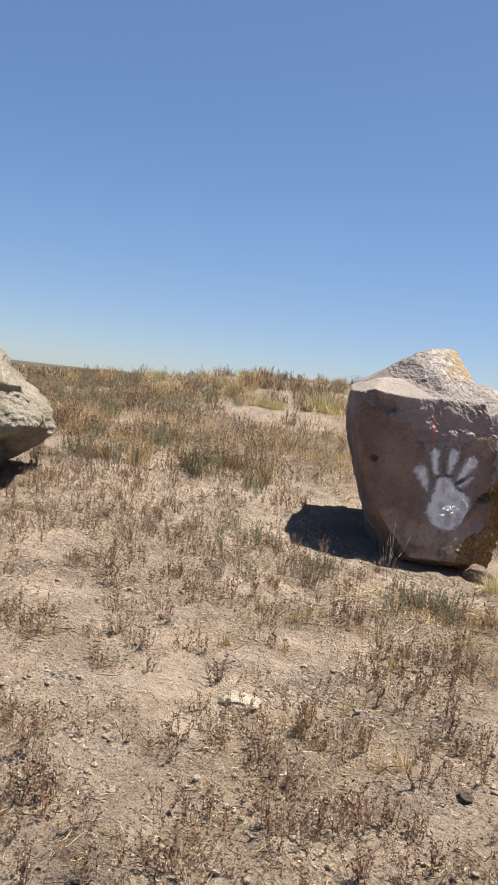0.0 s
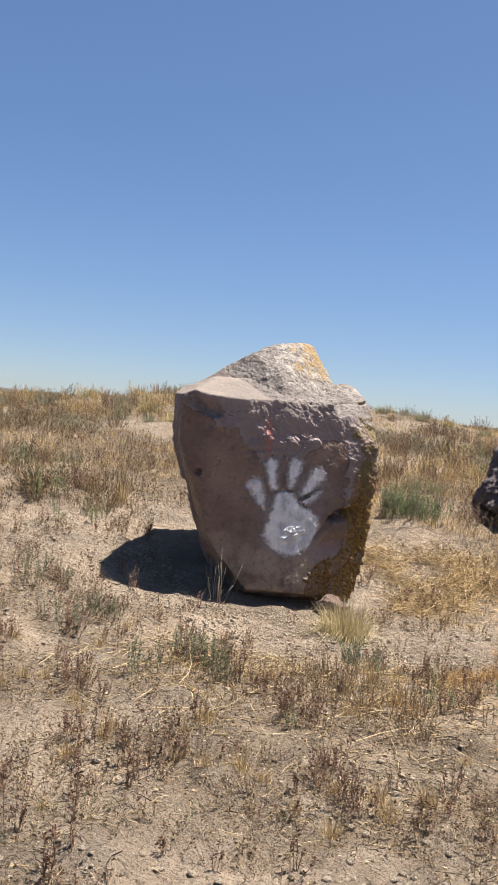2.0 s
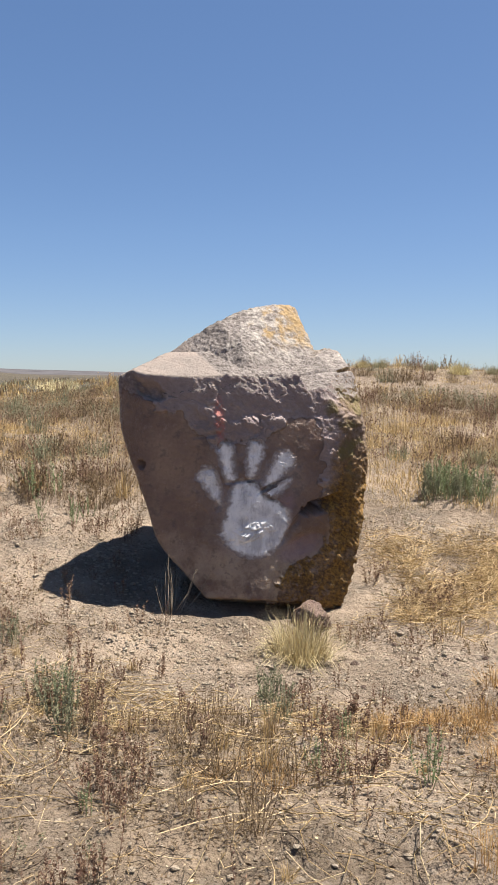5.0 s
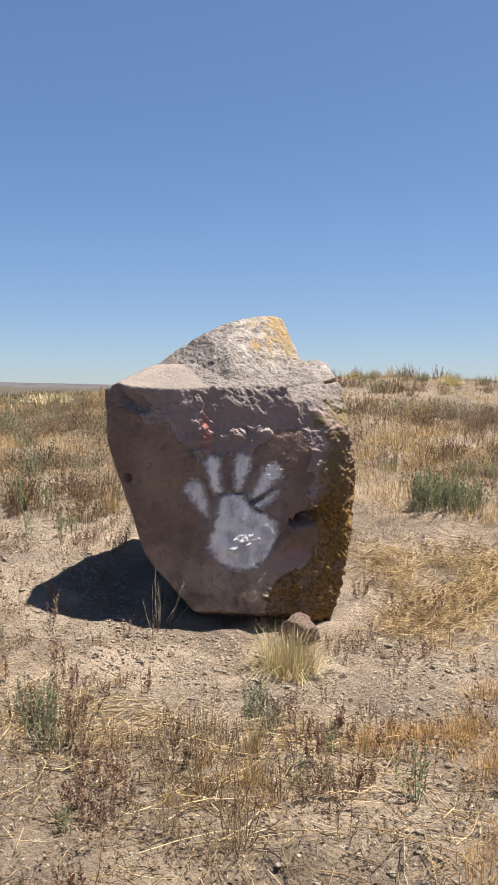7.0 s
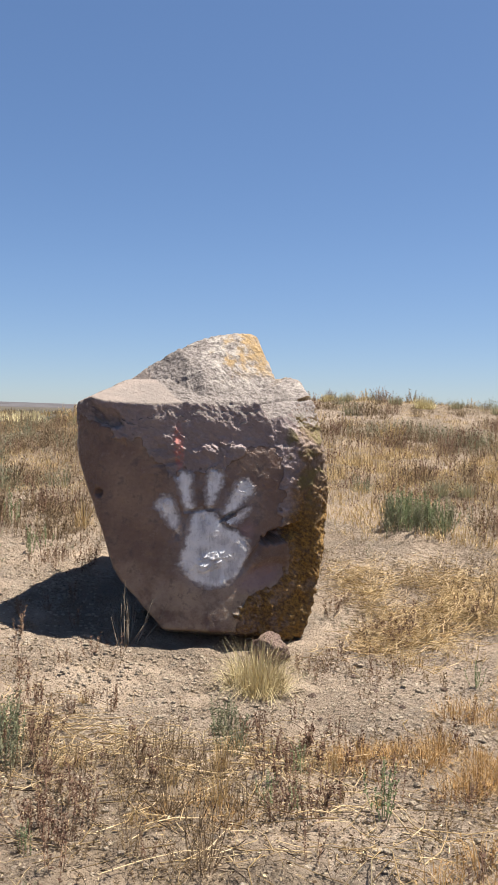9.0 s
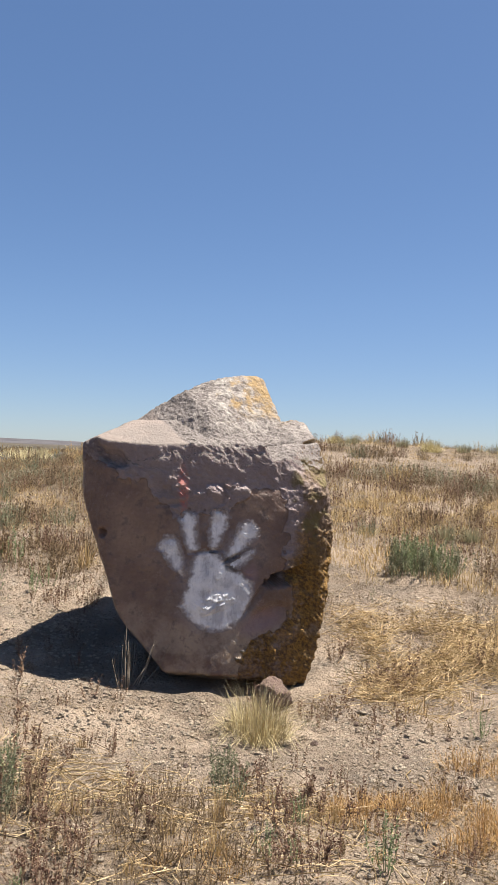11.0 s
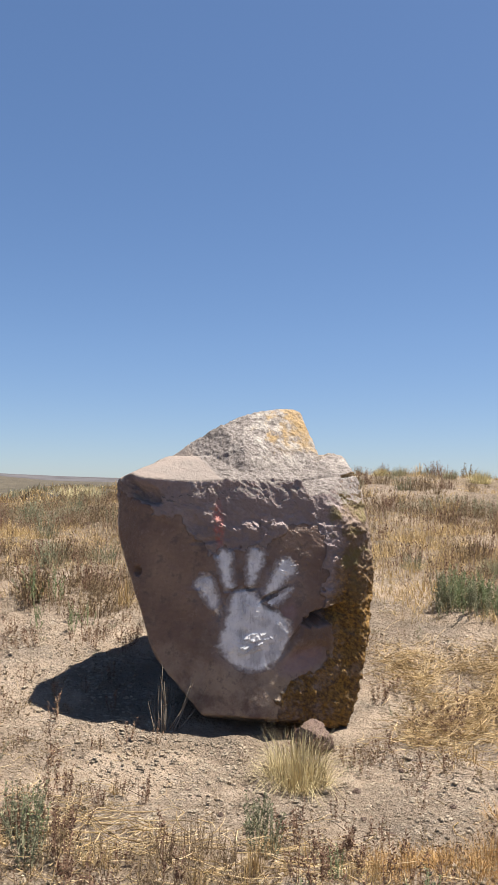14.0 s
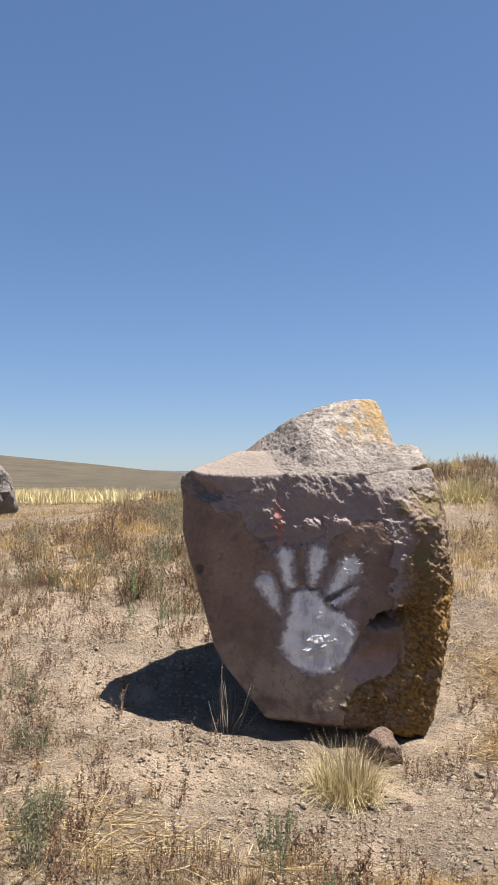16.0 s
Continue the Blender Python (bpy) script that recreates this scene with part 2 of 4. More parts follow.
    lower = n.between(n.math("ADD", calm.outputs["Fac"], n.math("MULTIPLY", wob, 0.8)), 0.25, 0.75)
    brown = n.ramp(n.noise(at, 3.2, 5, 0.65), (0.32, (0.098, 0.055, 0.039)), (0.5, (0.170, 0.102, 0.070)), (0.68, (0.270, 0.180, 0.120)))
    # the overpaint turns paler and tanner in patches towards the bottom
    low_pale = n.math("MULTIPLY", n.between(n.math("ADD", w, n.math("MULTIPLY", wob, 0.7)), 0.52, 0.10), n.between(n.noise(at, 4.0, 6, 0.7), 0.36, 0.56))
    brown = n.mix(n.math("MULTIPLY", low_pale, 0.6), brown, (0.40, 0.318, 0.235))
    smear = n.noise(at, 13.0, 7, 0.72)
    brown = n.mix(n.between(smear, 0.50, 0.66, 0.0, 0.7), brown, (0.075, 0.052, 0.045))
    brown = n.mix(n.between(smear, 0.44, 0.30, 0.0, 0.35), brown, (0.36, 0.275, 0.225))
    color = n.mix(n.math("MULTIPLY", lower, 0.92), stone, brown)
    red = n.math("MULTIPLY", blot(-0.288, 1.12, 0.032, 0.13, 0.06, 0.9, 0.9), n.between(n.noise(at, 26.0, 5, 0.7), 0.38, 0.58))
    color = n.mix(n.math("MULTIPLY", red, 0.9), color, (0.56, 0.21, 0.175))
    pink = n.math("MULTIPLY", either(blot(0.24, 0.29, 0.15, 0.07, 0.30, 0.9, 0.5), blot(0.13, 0.55, 0.055, 0.11, -0.4, 0.9, 0.6)), 0.55)
    color = n.mix(pink, color, (0.27, 0.175, 0.185))

    # thin overspray round the painted print
    halo = n.math("MULTIPLY", either(blot(-0.095, 0.46, 0.25, 0.22, 0.0, 0.5, 0.3), blot(-0.07, 0.70, 0.30, 0.26, 0.0, 1.0, 0.5)), front)
    spray = n.math("MULTIPLY", n.math("MULTIPLY", halo, n.between(n.noise(at, 6.0, 4, 0.6), 0.3, 0.7)), 0.30)
    color = n.mix(spray, color, (0.42, 0.40, 0.42))
    print_mask = n.math("MULTIPLY", halo, 0.6)
    paint = either(lower, print_mask)
    rough = n.mix(paint, (0.88, 0.88, 0.88), n.mix(n.between(smear, 0.4, 0.6), (0.30, 0.30, 0.30), (0.46, 0.46, 0.46)))
    pits = n.node("ShaderNodeTexVoronoi", Vector=at, Scale=38.0).outputs["Distance"]
    keep = n.math("MULTIPLY", n.between(paint, 0.0, 1.0, 1.0, 0.36), n.between(u, 0.34, 0.50, 1.0, 0.6))
    h = n.math("MULTIPLY", n.math("ADD", n.math("ADD", n.math("MULTIPLY", n.math("ADD", n.math("MULTIPLY", n.noise(layered, 9.0, 10, 0.76), 0.3), n.math("MULTIPLY", n.noise(at, 24.0, 10, 0.80), 0.7)), 1.5), n.math("MULTIPLY", n.noise(at, 75.0, 4, 0.7), 0.35)), n.math("MULTIPLY", pits, 0.3)), keep)
    normal = n.bump(h, 1.0, n.between(facing, 0.2, 0.5, 0.028, 0.014))
    return n.finish(color, rough, normal, 0.36)


def print_paint_material():
    n = Nodes("sprayed_white_paint")
    at = n.node("ShaderNodeTexCoord").outputs["Object"]
    thick = n.node("ShaderNodeAttribute")
    thick.attribute_name = "thick"
    cloud, fine = n.noise(at, 7.0, 5, 0.6), n.noise(at, 40.0, 5, 0.7)
    streaked = n.node("ShaderNodeMapping", Vector=at)
    streaked.inputs["Scale"].default_value = (1.0, 1.0, 0.22)
    streak = n.noise(streaked.outputs[0], 22.0, 5, 0.65)
    white = n.mix(n.between(cloud, 0.3, 0.7), (0.46, 0.44, 0.45), (0.76, 0.73, 0.71))
    white = n.mix(n.between(streak, 0.48, 0.66, 0.0, 0.6), white, (0.78, 0.76, 0.75))
    white = n.mix(n.between(fine, 0.56, 0.70, 0.0, 0.5), white, (0.33, 0.28, 0.27))
    white = n.mix(n.between(streak, 0.44, 0.32, 0.0, 0.55), white, (0.27, 0.24, 0.24))
    worn = n.math("ADD", thick.outputs["Fac"], n.math("MULTIPLY", n.math("SUBTRACT", fine, 0.5), 0.9))
    color = n.mix(n.between(worn, 0.0, 0.8), (0.20, 0.155, 0.14), white)
    normal = n.bump(n.math("ADD", n.noise(at, 34.0, 6, 0.65), n.math("MULTIPLY", cloud, 0.6)), 0.7, 0.012)
    return n.finish(color, n.between(cloud, 0.3, 0.7, 0.20, 0.40), normal, 0.6)


def plain_rock_material(name, dark, mid_tone, light):
    n = Nodes(name)
    at = n.node("ShaderNodeTexCoord").outputs["Object"]
    a, b = n.noise(at, 2.5, 6, 0.62), n.noise(at, 40.0, 6, 0.7)
    color = n.ramp(a, (0.28, dark), (0.5, mid_tone), (0.72, light))
    color = n.mix(n.between(b, 0.5, 0.68, 0.0, 0.6), color, tuple(c * 0.45 for c in dark))
    normal = n.bump(n.math("ADD", n.noise(at, 14.0, 8, 0.7), n.math("MULTIPLY", b, 0.4)), 1.0, 0.09)
    return n.finish(color, 0.92, normal, 0.2)


def plant_material(name, *colors):
    """Dry or green blades, each with a shade of its own."""
    n = Nodes(name)
    pick = n.node("ShaderNodeNewGeometry").outputs["Random Per Island"]
    step = 1.0 / max(1, len(colors) - 1)
    color = n.ramp(pick, *[(i * step, c) for i, c in enumerate(colors)])
    lot = n.node("ShaderNodeObjectInfo").outputs["Random"]
    color = n.mix(n.between(lot, 0.0, 1.0, 0.0, 0.35), color, n.mix(0.5, color, colors[0]))
    at = n.node("ShaderNodeTexCoord").outputs["Object"]
    color = n.mix(n.between(n.noise(at, 30.0, 3), 0.4, 0.7, 0.0, 0.2), color, tuple(c * 0.6 for c in colors[0]))
    n.finish(color, 0.75, None, 0.25)
    thin = n.node("ShaderNodeBsdfTranslucent", Color=color)
    both = n.node("ShaderNodeMixShader", Fac=0.30)
    n.put(both.inputs[1], n.shader.outputs[0])
    n.put(both.inputs[2], thin.outputs[0])
    n.put(n.tree.nodes["Material Output"].inputs["Surface"], both.outputs[0])
    return n.material


SOIL = soil_material()
ROCK = rock_material()
PRINT_PAINT = print_paint_material()
TAN_ROCK = plain_rock_material("tan_rock", (0.27, 0.225, 0.165), (0.36, 0.308, 0.232), (0.44, 0.390, 0.308))
DARK_ROCK = plain_rock_material("dark_rock", (0.10, 0.085, 0.085), (0.17, 0.14, 0.135), (0.27, 0.23, 0.21))
GREY_ROCK = plain_rock_material("grey_rock", (0.148, 0.130, 0.118), (0.222, 0.196, 0.178), (0.311, 0.274, 0.244))
PURPLE_STONE = plain_rock_material("purple_stone", (0.19, 0.125, 0.098), (0.29, 0.200, 0.158), (0.38, 0.285, 0.232))
RUSSET = plant_material("russet_weed", (0.105, 0.056, 0.040), (0.185, 0.105, 0.070), (0.275, 0.178, 0.113), (0.27, 0.20, 0.125))
BROWN = plant_material("brown_weed", (0.095, 0.065, 0.040), (0.20, 0.137, 0.078), (0.34, 0.245, 0.14))
SAGE = plant_material("sage_weed", (0.14, 0.145, 0.085), (0.21, 0.205, 0.125), (0.28, 0.255, 0.16))
PALE_GOLD = plant_material("pale_gold_grass", (0.48, 0.39, 0.20), (0.62, 0.52, 0.29), (0.74, 0.64, 0.40))
GREEN = plant_material("green_weed", (0.13, 0.165, 0.075), (0.21, 0.24, 0.12), (0.31, 0.31, 0.18))
AMBER = plant_material("amber_grass", (0.25, 0.135, 0.048), (0.40, 0.24, 0.095), (0.54, 0.37, 0.175))
GOLD = plant_material("golden_grass", (0.34, 0.28, 0.135), (0.48, 0.40, 0.205), (0.62, 0.53, 0.30))
STRAW = plant_material("straw", (0.30, 0.195, 0.085), (0.44, 0.310, 0.142), (0.56, 0.425, 0.230))
MAT_STRAW = plant_material("golden_straw", (0.25, 0.165, 0.075), (0.50, 0.365, 0.19), (0.72, 0.58, 0.37))
HEAP_STRAW = plant_material("flattened_straw", (0.22, 0.138, 0.056), (0.49, 0.34, 0.16), (0.76, 0.59, 0.35))
SILVER = plant_material("grey_green_scrub", (0.22, 0.21, 0.13), (0.32, 0.295, 0.18), (0.44, 0.38, 0.23))
GREY_STALK = plant_material("grey_stalk", (0.16, 0.125, 0.092), (0.29, 0.235, 0.175), (0.44, 0.37, 0.285))
DEAD_TWIG = plant_material("dead_twig", (0.040, 0.028, 0.020), (0.085, 0.060, 0.042), (0.18, 0.135, 0.092))
HUSK = plant_material("dead_leaf", (0.07, 0.047, 0.030), (0.17, 0.113, 0.065), (0.35, 0.26, 0.16), (0.58, 0.47, 0.31))


# ---- mesh helpers ----
def mesh_from(name, verts, faces, material, smooth=False):
    me = bpy.data.meshes.new(name)
    me.from_pydata(verts if isinstance(verts, list) else verts.tolist(), [], faces if isinstance(faces, list) else faces.tolist())
    me.materials.append(material)
    if smooth:
        me.polygons.foreach_set("use_smooth", [True] * len(me.polygons))
    me.update()
    return me


def fast_mesh(name, verts, quads, tris, material, smooth=False):
    """A mesh from arrays of vertices, four-cornered and three-cornered faces."""
    me = bpy.data.meshes.new(name)
    nq, nt = len(quads), len(tris)
    me.vertices.add(len(verts))
    me.vertices.foreach_set("co", np.asarray(verts, np.float32).ravel())
    me.loops.add(4 * nq + 3 * nt)
    me.polygons.add(nq + nt)
    loops = np.concatenate([np.asarray(quads, np.int32).ravel(), np.asarray(tris, np.int32).ravel()])
    me.loops.foreach_set("vertex_index", loops)
    me.polygons.foreach_set("loop_start", np.concatenate([np.arange(nq) * 4, 4 * nq + np.arange(nt) * 3]).astype(np.int32))
    if smooth:
        me.polygons.foreach_set("use_smooth", np.ones(nq + nt, bool))
    me.materials.append(material)
    me.update(calc_edges=True)
    return me


# ---- ground ----
def stretched_axis(lo, hi, step, grow, limit):
    inner = np.arange(lo, hi + step / 2, step)
    out, d = [], step
    reach = 0.0
    while reach < limit:
        d *= grow
        reach += d
        out.append(reach)
    out = np.array(out)
    return np.concatenate([(lo - out)[::-1], inner, inner[-1] + out])


def build_ground():
    xs = stretched_axis(-4.0, 3.4, 0.043, 1.075, 4000)
    ys = stretched_axis(1.6, 10.4, 0.043, 1.075, 4000)
    gx, gy = np.meshgrid(xs, ys)
    x, y = gx.ravel(), gy.ravel()
    z = ground_height(x, y)
    nx, ny = len(xs), len(ys)
    i = np.arange(nx * ny).reshape(ny, nx)
    quads = np.stack([i[:-1, :-1], i[:-1, 1:], i[1:, 1:], i[1:, :-1]], -1).reshape(-1, 4)
    me = fast_mesh("ground", np.stack([x, y, z], 1), quads, np.zeros((0, 3), int), SOIL, True)
    cover = me.attributes.new("cover", "FLOAT", "POINT")
    cover.data.foreach_set("value", grass_cover(x, y).astype(np.float32))
    scrub = me.attributes.new("far_scrub", "FLOAT", "POINT")
    scrub.data.foreach_set("value", ramp01(np.hypot(x, y), 22, 48).astype(np.float32))
    # painted haze sets in with distance
    hills = me.attributes.new("hill_haze", "FLOAT", "POINT")
    hills.data.foreach_set("value", ramp01(np.hypot(x, y), 1300, 2200).astype(np.float32))
    return tagged(new("ground", me), "dry cracked tan soil rising to a low scrubby hill", "ground", kind="structure")


def washed_out(x, y):
    """1 on the pale bare patches of the slope."""
    spots = ((-3.0, 13.5, 1.6, 1.2), (-3.9, 15.6, 0.9, 0.5), (1.3, 10.9, 0.6, 0.25), (-2.2, 17.3, 1.1, 0.6), (0.3, 13.2, 0.5, 0.25))
    return np.clip(sum(np.exp(-(((x - a) / c) ** 2 + ((y - b) / d) ** 2) ** 2) for a, b, c, d in spots), 0, 1)


def grass_cover(x, y):
    """How much of the ground dry grass covers, 0 to 1."""
    away = ramp01(np.hypot(x - 1.0, (y - 4.5) * 0.9), 3.9, 6.6)
    patches = fractal(x, y, np.zeros_like(x), 1.8, 3, 0.55, 41)
    weedy = np.exp(-((x - 0.3) / 2.6) ** 4 - ((y - 4.2) / 2.6) ** 4) * (0.45 + 0.7 * fractal(x, y, np.zeros_like(x), 0.55, 3, 0.6, 71))
    away = away * (1 - 0.85 * washed_out(x, y))
    return np.clip(away * (0.75 + 0.5 * patches) + 0.4 * weedy + 0.75 * np.exp(-((x - 1.7) / 1.2) ** 4 - ((y - 5.0) / 0.95) ** 4) * (0.55 + 0.6 * fractal(x, y, np.zeros_like(x), 0.5, 3, 0.6, 73)), 0, 1)


build_ground()


# ---- boulders ----
def sphere_points(level):
    bm = bmesh.new()
    bmesh.ops.create_icosphere(bm, subdivisions=level, radius=1.0)
    ways = np.array([v.co[:] for v in bm.verts])
    tris = np.array([[v.index for v in f.verts] for f in bm.faces])
    bm.free()
    return ways / np.linalg.norm(ways, axis=1)[:, None], tris


def cut_body(ways, core, planes, soft):
    """Distance from the core to the surface of the body that the planes bound; a plane is a normal and a point on it."""
    inverse = np.zeros(len(ways))
    for normal, point in planes:
        normal = np.array(normal, float) / np.linalg.norm(normal)
        room = normal @ (np.array(point, float) - core)
        facing = np.maximum(ways @ normal, 0) / room
        inverse = np.maximum(inverse, facing) if soft == 0 else inverse + facing ** soft
    return 1.0 / inverse if soft == 0 else inverse ** (-1.0 / soft)


def side(nx, ny, d, w, slope):
    """A flank that faces (nx, ny), d out from the axis at height w, drawn in downwards by slope."""
    k = d / (nx * nx + ny * ny)
    return (nx, ny, -slope), (nx * k, ny * k, w)


def stroke_gap(u, w, a, b, ra, rb):
    """Distance outside a tapered stroke from a to b on the face; negative inside."""
    au, aw, du, dw = a[0], a[1], b[0] - a[0], b[1] - a[1]
    t = np.clip(((u - au) * du + (w - aw) * dw) / (du * du + dw * dw), 0, 1)
    return np.hypot(u - au - t * du, w - aw - t * dw) - (ra + t * (rb - ra))


def chipped(x, y, z, size, seed):
    """Broken facets: the space falls into uneven cells, and each cell gives a tilted plane of its own."""
    x, y, z = x / size, y / size, z / size
    fx, fy, fz = np.floor(x).astype(np.int64), np.floor(y).astype(np.int64), np.floor(z).astype(np.int64)
    near, value = np.full(len(x), 9.0), np.zeros(len(x))
    for i in (-1, 0, 1):
        for j in (-1, 0, 1):
            for k in (-1, 0, 1):
                cx, cy, cz = fx + i, fy + j, fz + k
                dx, dy, dz = (f - c - 0.5 - 0.45 * lattice(cx, cy, cz, seed + s) for s, (f, c) in enumerate(((x, cx), (y, cy), (z, cz))))
                gap = dx * dx + dy * dy + dz * dz
                tilt = sum(lattice(cx, cy, cz, seed + 5 + s) * d for s, d in enumerate((dx, dy, dz))) + 0.12 * lattice(cx, cy, cz, seed + 9)
                closer = gap < near
                near, value = np.where(closer, gap, near), np.where(closer, tilt, value)
    return value


def main_boulder():
    ways, tris = sphere_points(8)
    # more of the points on the broad face and its top
    ways = ways + np.array([0.0, -0.40, 0.16])
    ways = ways / np.linalg.norm(ways, axis=1)[:, None]
    core = np.array([-0.05, 0.35, 0.75])
    sides = [((0, -1, 0.046), (0, -0.290, 0.7)), ((0, -1, 0.095), (0, -0.276, 1.06)), ((0.3, -0.95, -0.08), (0.403, -0.260, 0.6)), ((0.6, -0.8, -0.05), (0.701, -0.168, 1.0)), ((0, 1, 0.1), (0, 1.30, 0.6)), ((-0.08, -0.35, -0.94), (-0.1, -0.27, -0.05)), ((0, 0, -1), (0, 0, -0.22)), ((0.6, 0.8, 0), (0.6, 1.1, 0.6)),
             ((-0.22, -0.97, 0), (-0.497, -0.238, 1.0)), ((-0.7, -0.71, 0), (-0.818, -0.128, 1.2)), ((-0.62, -0.78, -0.24), (-0.745, -0.257, 0.682)), ((-0.9, 0.44, 0), (-0.823, 0.403, 1.1)), ((-0.9, 0.44, -0.32), (-0.739, 0.361, 0.777)), ((-0.88, 0.47, -0.6), (-0.589, 0.315, 0.119)),
             ((-0.95, 0.3, 0), (-0.895, 0.283, 1.2)), ((-0.95, 0.3, -0.36), (-0.760, 0.240, 0.657)), ((-1, 0.04, -0.03), (-0.914, 0.037, 1.2)), ((-1, 0.03, -0.3), (-0.835, 0.025, 0.806)), ((-1, 0.06, -0.75), (-0.636, 0.038, 0.128)),
             ((-0.98, -0.19, 0), (-0.895, -0.174, 1.25)), ((-0.98, -0.18, -0.28), (-0.834, -0.153, 0.821)), ((-0.985, -0.14, -0.55), (-0.657, -0.093, 0.26)), ((-1, -0.1, -0.85), (-0.385, -0.039, -0.051)),
             ((0.86, -0.51, -0.02), (0.575, -0.341, 0.7)), ((0.86, -0.51, 0.17), (0.602, -0.357, 0.95)), ((0.96, -0.26, -0.12), (0.755, -0.205, 0.72)), ((0.96, -0.26, 0.12), (0.742, -0.201, 0.75)), ((0.99, -0.13, -0.16), (0.778, -0.102, 0.83)), ((0.99, -0.13, 0.12), (0.735, -0.096, 0.8)),
             ((0.96, 0.28, 0), (0.893, 0.260, 0.8)), ((0.97, 0.1, -0.12), (0.867, 0.089, 0.5)), ((0.9, -0.3, -0.35), (0.669, -0.223, 0.197))]
    ledge_body = sides + [((-0.025, -0.36, 1), (-0.73, -0.185, 1.418)), ((-0.5, 0, 1), (-0.6, 0.26, 1.565)), ((0.9, 0, 0.6), (0.2, 0, 1.45)), ((0, 0.5, 1), (0, 0.26, 1.555))]
    bench = sides + [((-0.2, -0.55, 1), (0.152, -0.294, 1.264)), ((0.32, -0.05, 1), (0.583, 0.05, 1.570)), ((0.5, -0.85, 0.5), (0.582, -0.169, 1.262)), ((0.89, -0.1, 0.45), (0.615, 0.004, 1.48)), ((-1, -0.5, 0.6), (0.02, -0.1, 1.36)), ((0, 0.35, 1), (0.5, 0.2, 1.6))]
    crown = sides + [((-0.171, -0.588, 1), (-0.284, -0.143, 1.478)), ((0.36, -0.98, 1), (0.424, 0.243, 1.624)), ((-0.9, -0.94, 1), (-0.452, 0.292, 1.530)), ((-0.6, 0.25, 1), (-0.18, 0.36, 1.84)), ((-0.2, 0.6, 1), (0.057, 0.46, 1.932)), ((0.93, -0.1, 0.36), (0.381, 0.352, 1.763)), ((-0.1, 1.1, 1), (0.201, 0.485, 1.932))]
    reach = np.maximum(np.maximum(cut_body(ways, core, ledge_body, 150), cut_body(ways, core, crown, 150)), cut_body(ways, core, bench, 150))
    top = ramp01(cut_body(ways, core, sides, 150) / reach, 1.012, 1.035)
    p = core + ways * reach[:, None]
    u, v, w = p.T
    # the skin: smooth where it is painted over, broken into facets elsewhere
    uneven = 0.05 * smooth_noise(u * 5, v * 5, w * 5, 8) + 0.045 * smooth_noise(u * 15, v * 15, w * 11, 6) + 0.03 * smooth_noise(u * 40, v * 40, w * 34, 7)
    low_edge = np.interp(u, (-0.88, -0.75, -0.62, -0.52, -0.42, -0.30, 0.0, 0.10, 0.18, 0.34, 0.40), (1.30, 1.25, 1.16, 1.16, 1.06, 1.00, 1.00, 1.04, 1.13, 1.10, 1.0))
    side_edge = np.interp(w, (0.0, 0.10, 0.17, 0.24, 0.30, 0.46, 0.62, 0.75, 0.90, 1.10), (0.08, 0.10, 0.20, 0.40, 0.46, 0.48, 0.42, 0.38, 0.36, 0.40))
    front = ramp01(-v, -0.2, 0.05)
    calm = ramp01(low_edge + uneven - w, -0.03, 0.03) * ramp01(side_edge + uneven - u, -0.03, 0.03) * front
    shelf = ramp01(-0.335 - u - 0.32 * v + 0.3 * uneven, -0.02, 0.02) * ramp01(w, 1.36, 1.42)
    crust = ramp01(u - side_edge - 1.5 * uneven, -0.02, 0.06) * ramp01(-w, -1.02, -0.85) * front
    wu, wv, ww = (k + 0.030 * smooth_noise(u * 9, v * 9, w * 9, s) + 0.010 * smooth_noise(u * 27, v * 27, w * 27, s) for k, s in ((u, 61), (v, 62), (w, 63)))
    strata = ww + 0.45 * wu
    big = chipped(wu * 0.75, wv * 0.8, strata * 1.25, 0.21, 101)
    mid = chipped(wu * 0.8, wv, strata * 1.3, 0.085, 121)
    small = chipped(wu * 0.9, wv, strata * 1.3, 0.034, 141)
    fine = fractal(u, v, strata * 1.2, 0.022, 3, 0.6, 37)
    knobs = fractal(u, v, w, 0.040, 4, 0.62, 31)
    brink = np.maximum(top, ramp01(w, 1.14, 1.22))
    rugged = (1 - calm) * (1 - 0.88 * shelf) * (1 - 0.55 * crust)
    push = 0.009 * fractal(u, v, w, 0.5, 3, 0.5, 3) - 0.004
    push = push + rugged * ((0.018 - 0.008 * brink) * big + (0.009 - 0.003 * brink + 0.002 * top) * mid + (0.0065 - 0.0015 * brink) * small + 0.0036 * fine + (0.0045 - 0.0025 * brink) * knobs + 0.012 * (1 - top) * fractal(u + 0.5 * w, v, w * 1.4 - 0.3 * u, 0.17, 3, 0.55, 45))
    push = push + crust * (0.0060 * knobs + 0.008 * mid + 0.006 * small) + calm * (0.0030 * mid + 0.0012 * knobs) + 0.003 * shelf * mid
    # a crack along the bench
    push = push - 0.018 * np.exp(-((w - 1.395 - 0.10 * u - 0.02 * smooth_noise(u * 9, v * 0, w * 0, 5)) / 0.007) ** 2) * ramp01(u, 0.10, 0.2) * top

    def hole(cu, cw, ru, rw, tilt, depth):
        """A sharp-lipped cavity in the face."""
        du, dw = u - cu, w - cw
        c, s = math.cos(tilt), math.sin(tilt)
        a, b = (du * c + dw * s) / ru, (dw * c - du * s) / rw
        return -depth * np.exp(-(a * a + b * b + 0.4 * knobs) ** 3) * ramp01(-v, -0.15, 0.0)

    def dent(cu, cw, ru, rw, tilt, depth):
        du, dw = u - cu, w - cw
        c, s = math.cos(tilt), math.sin(tilt)
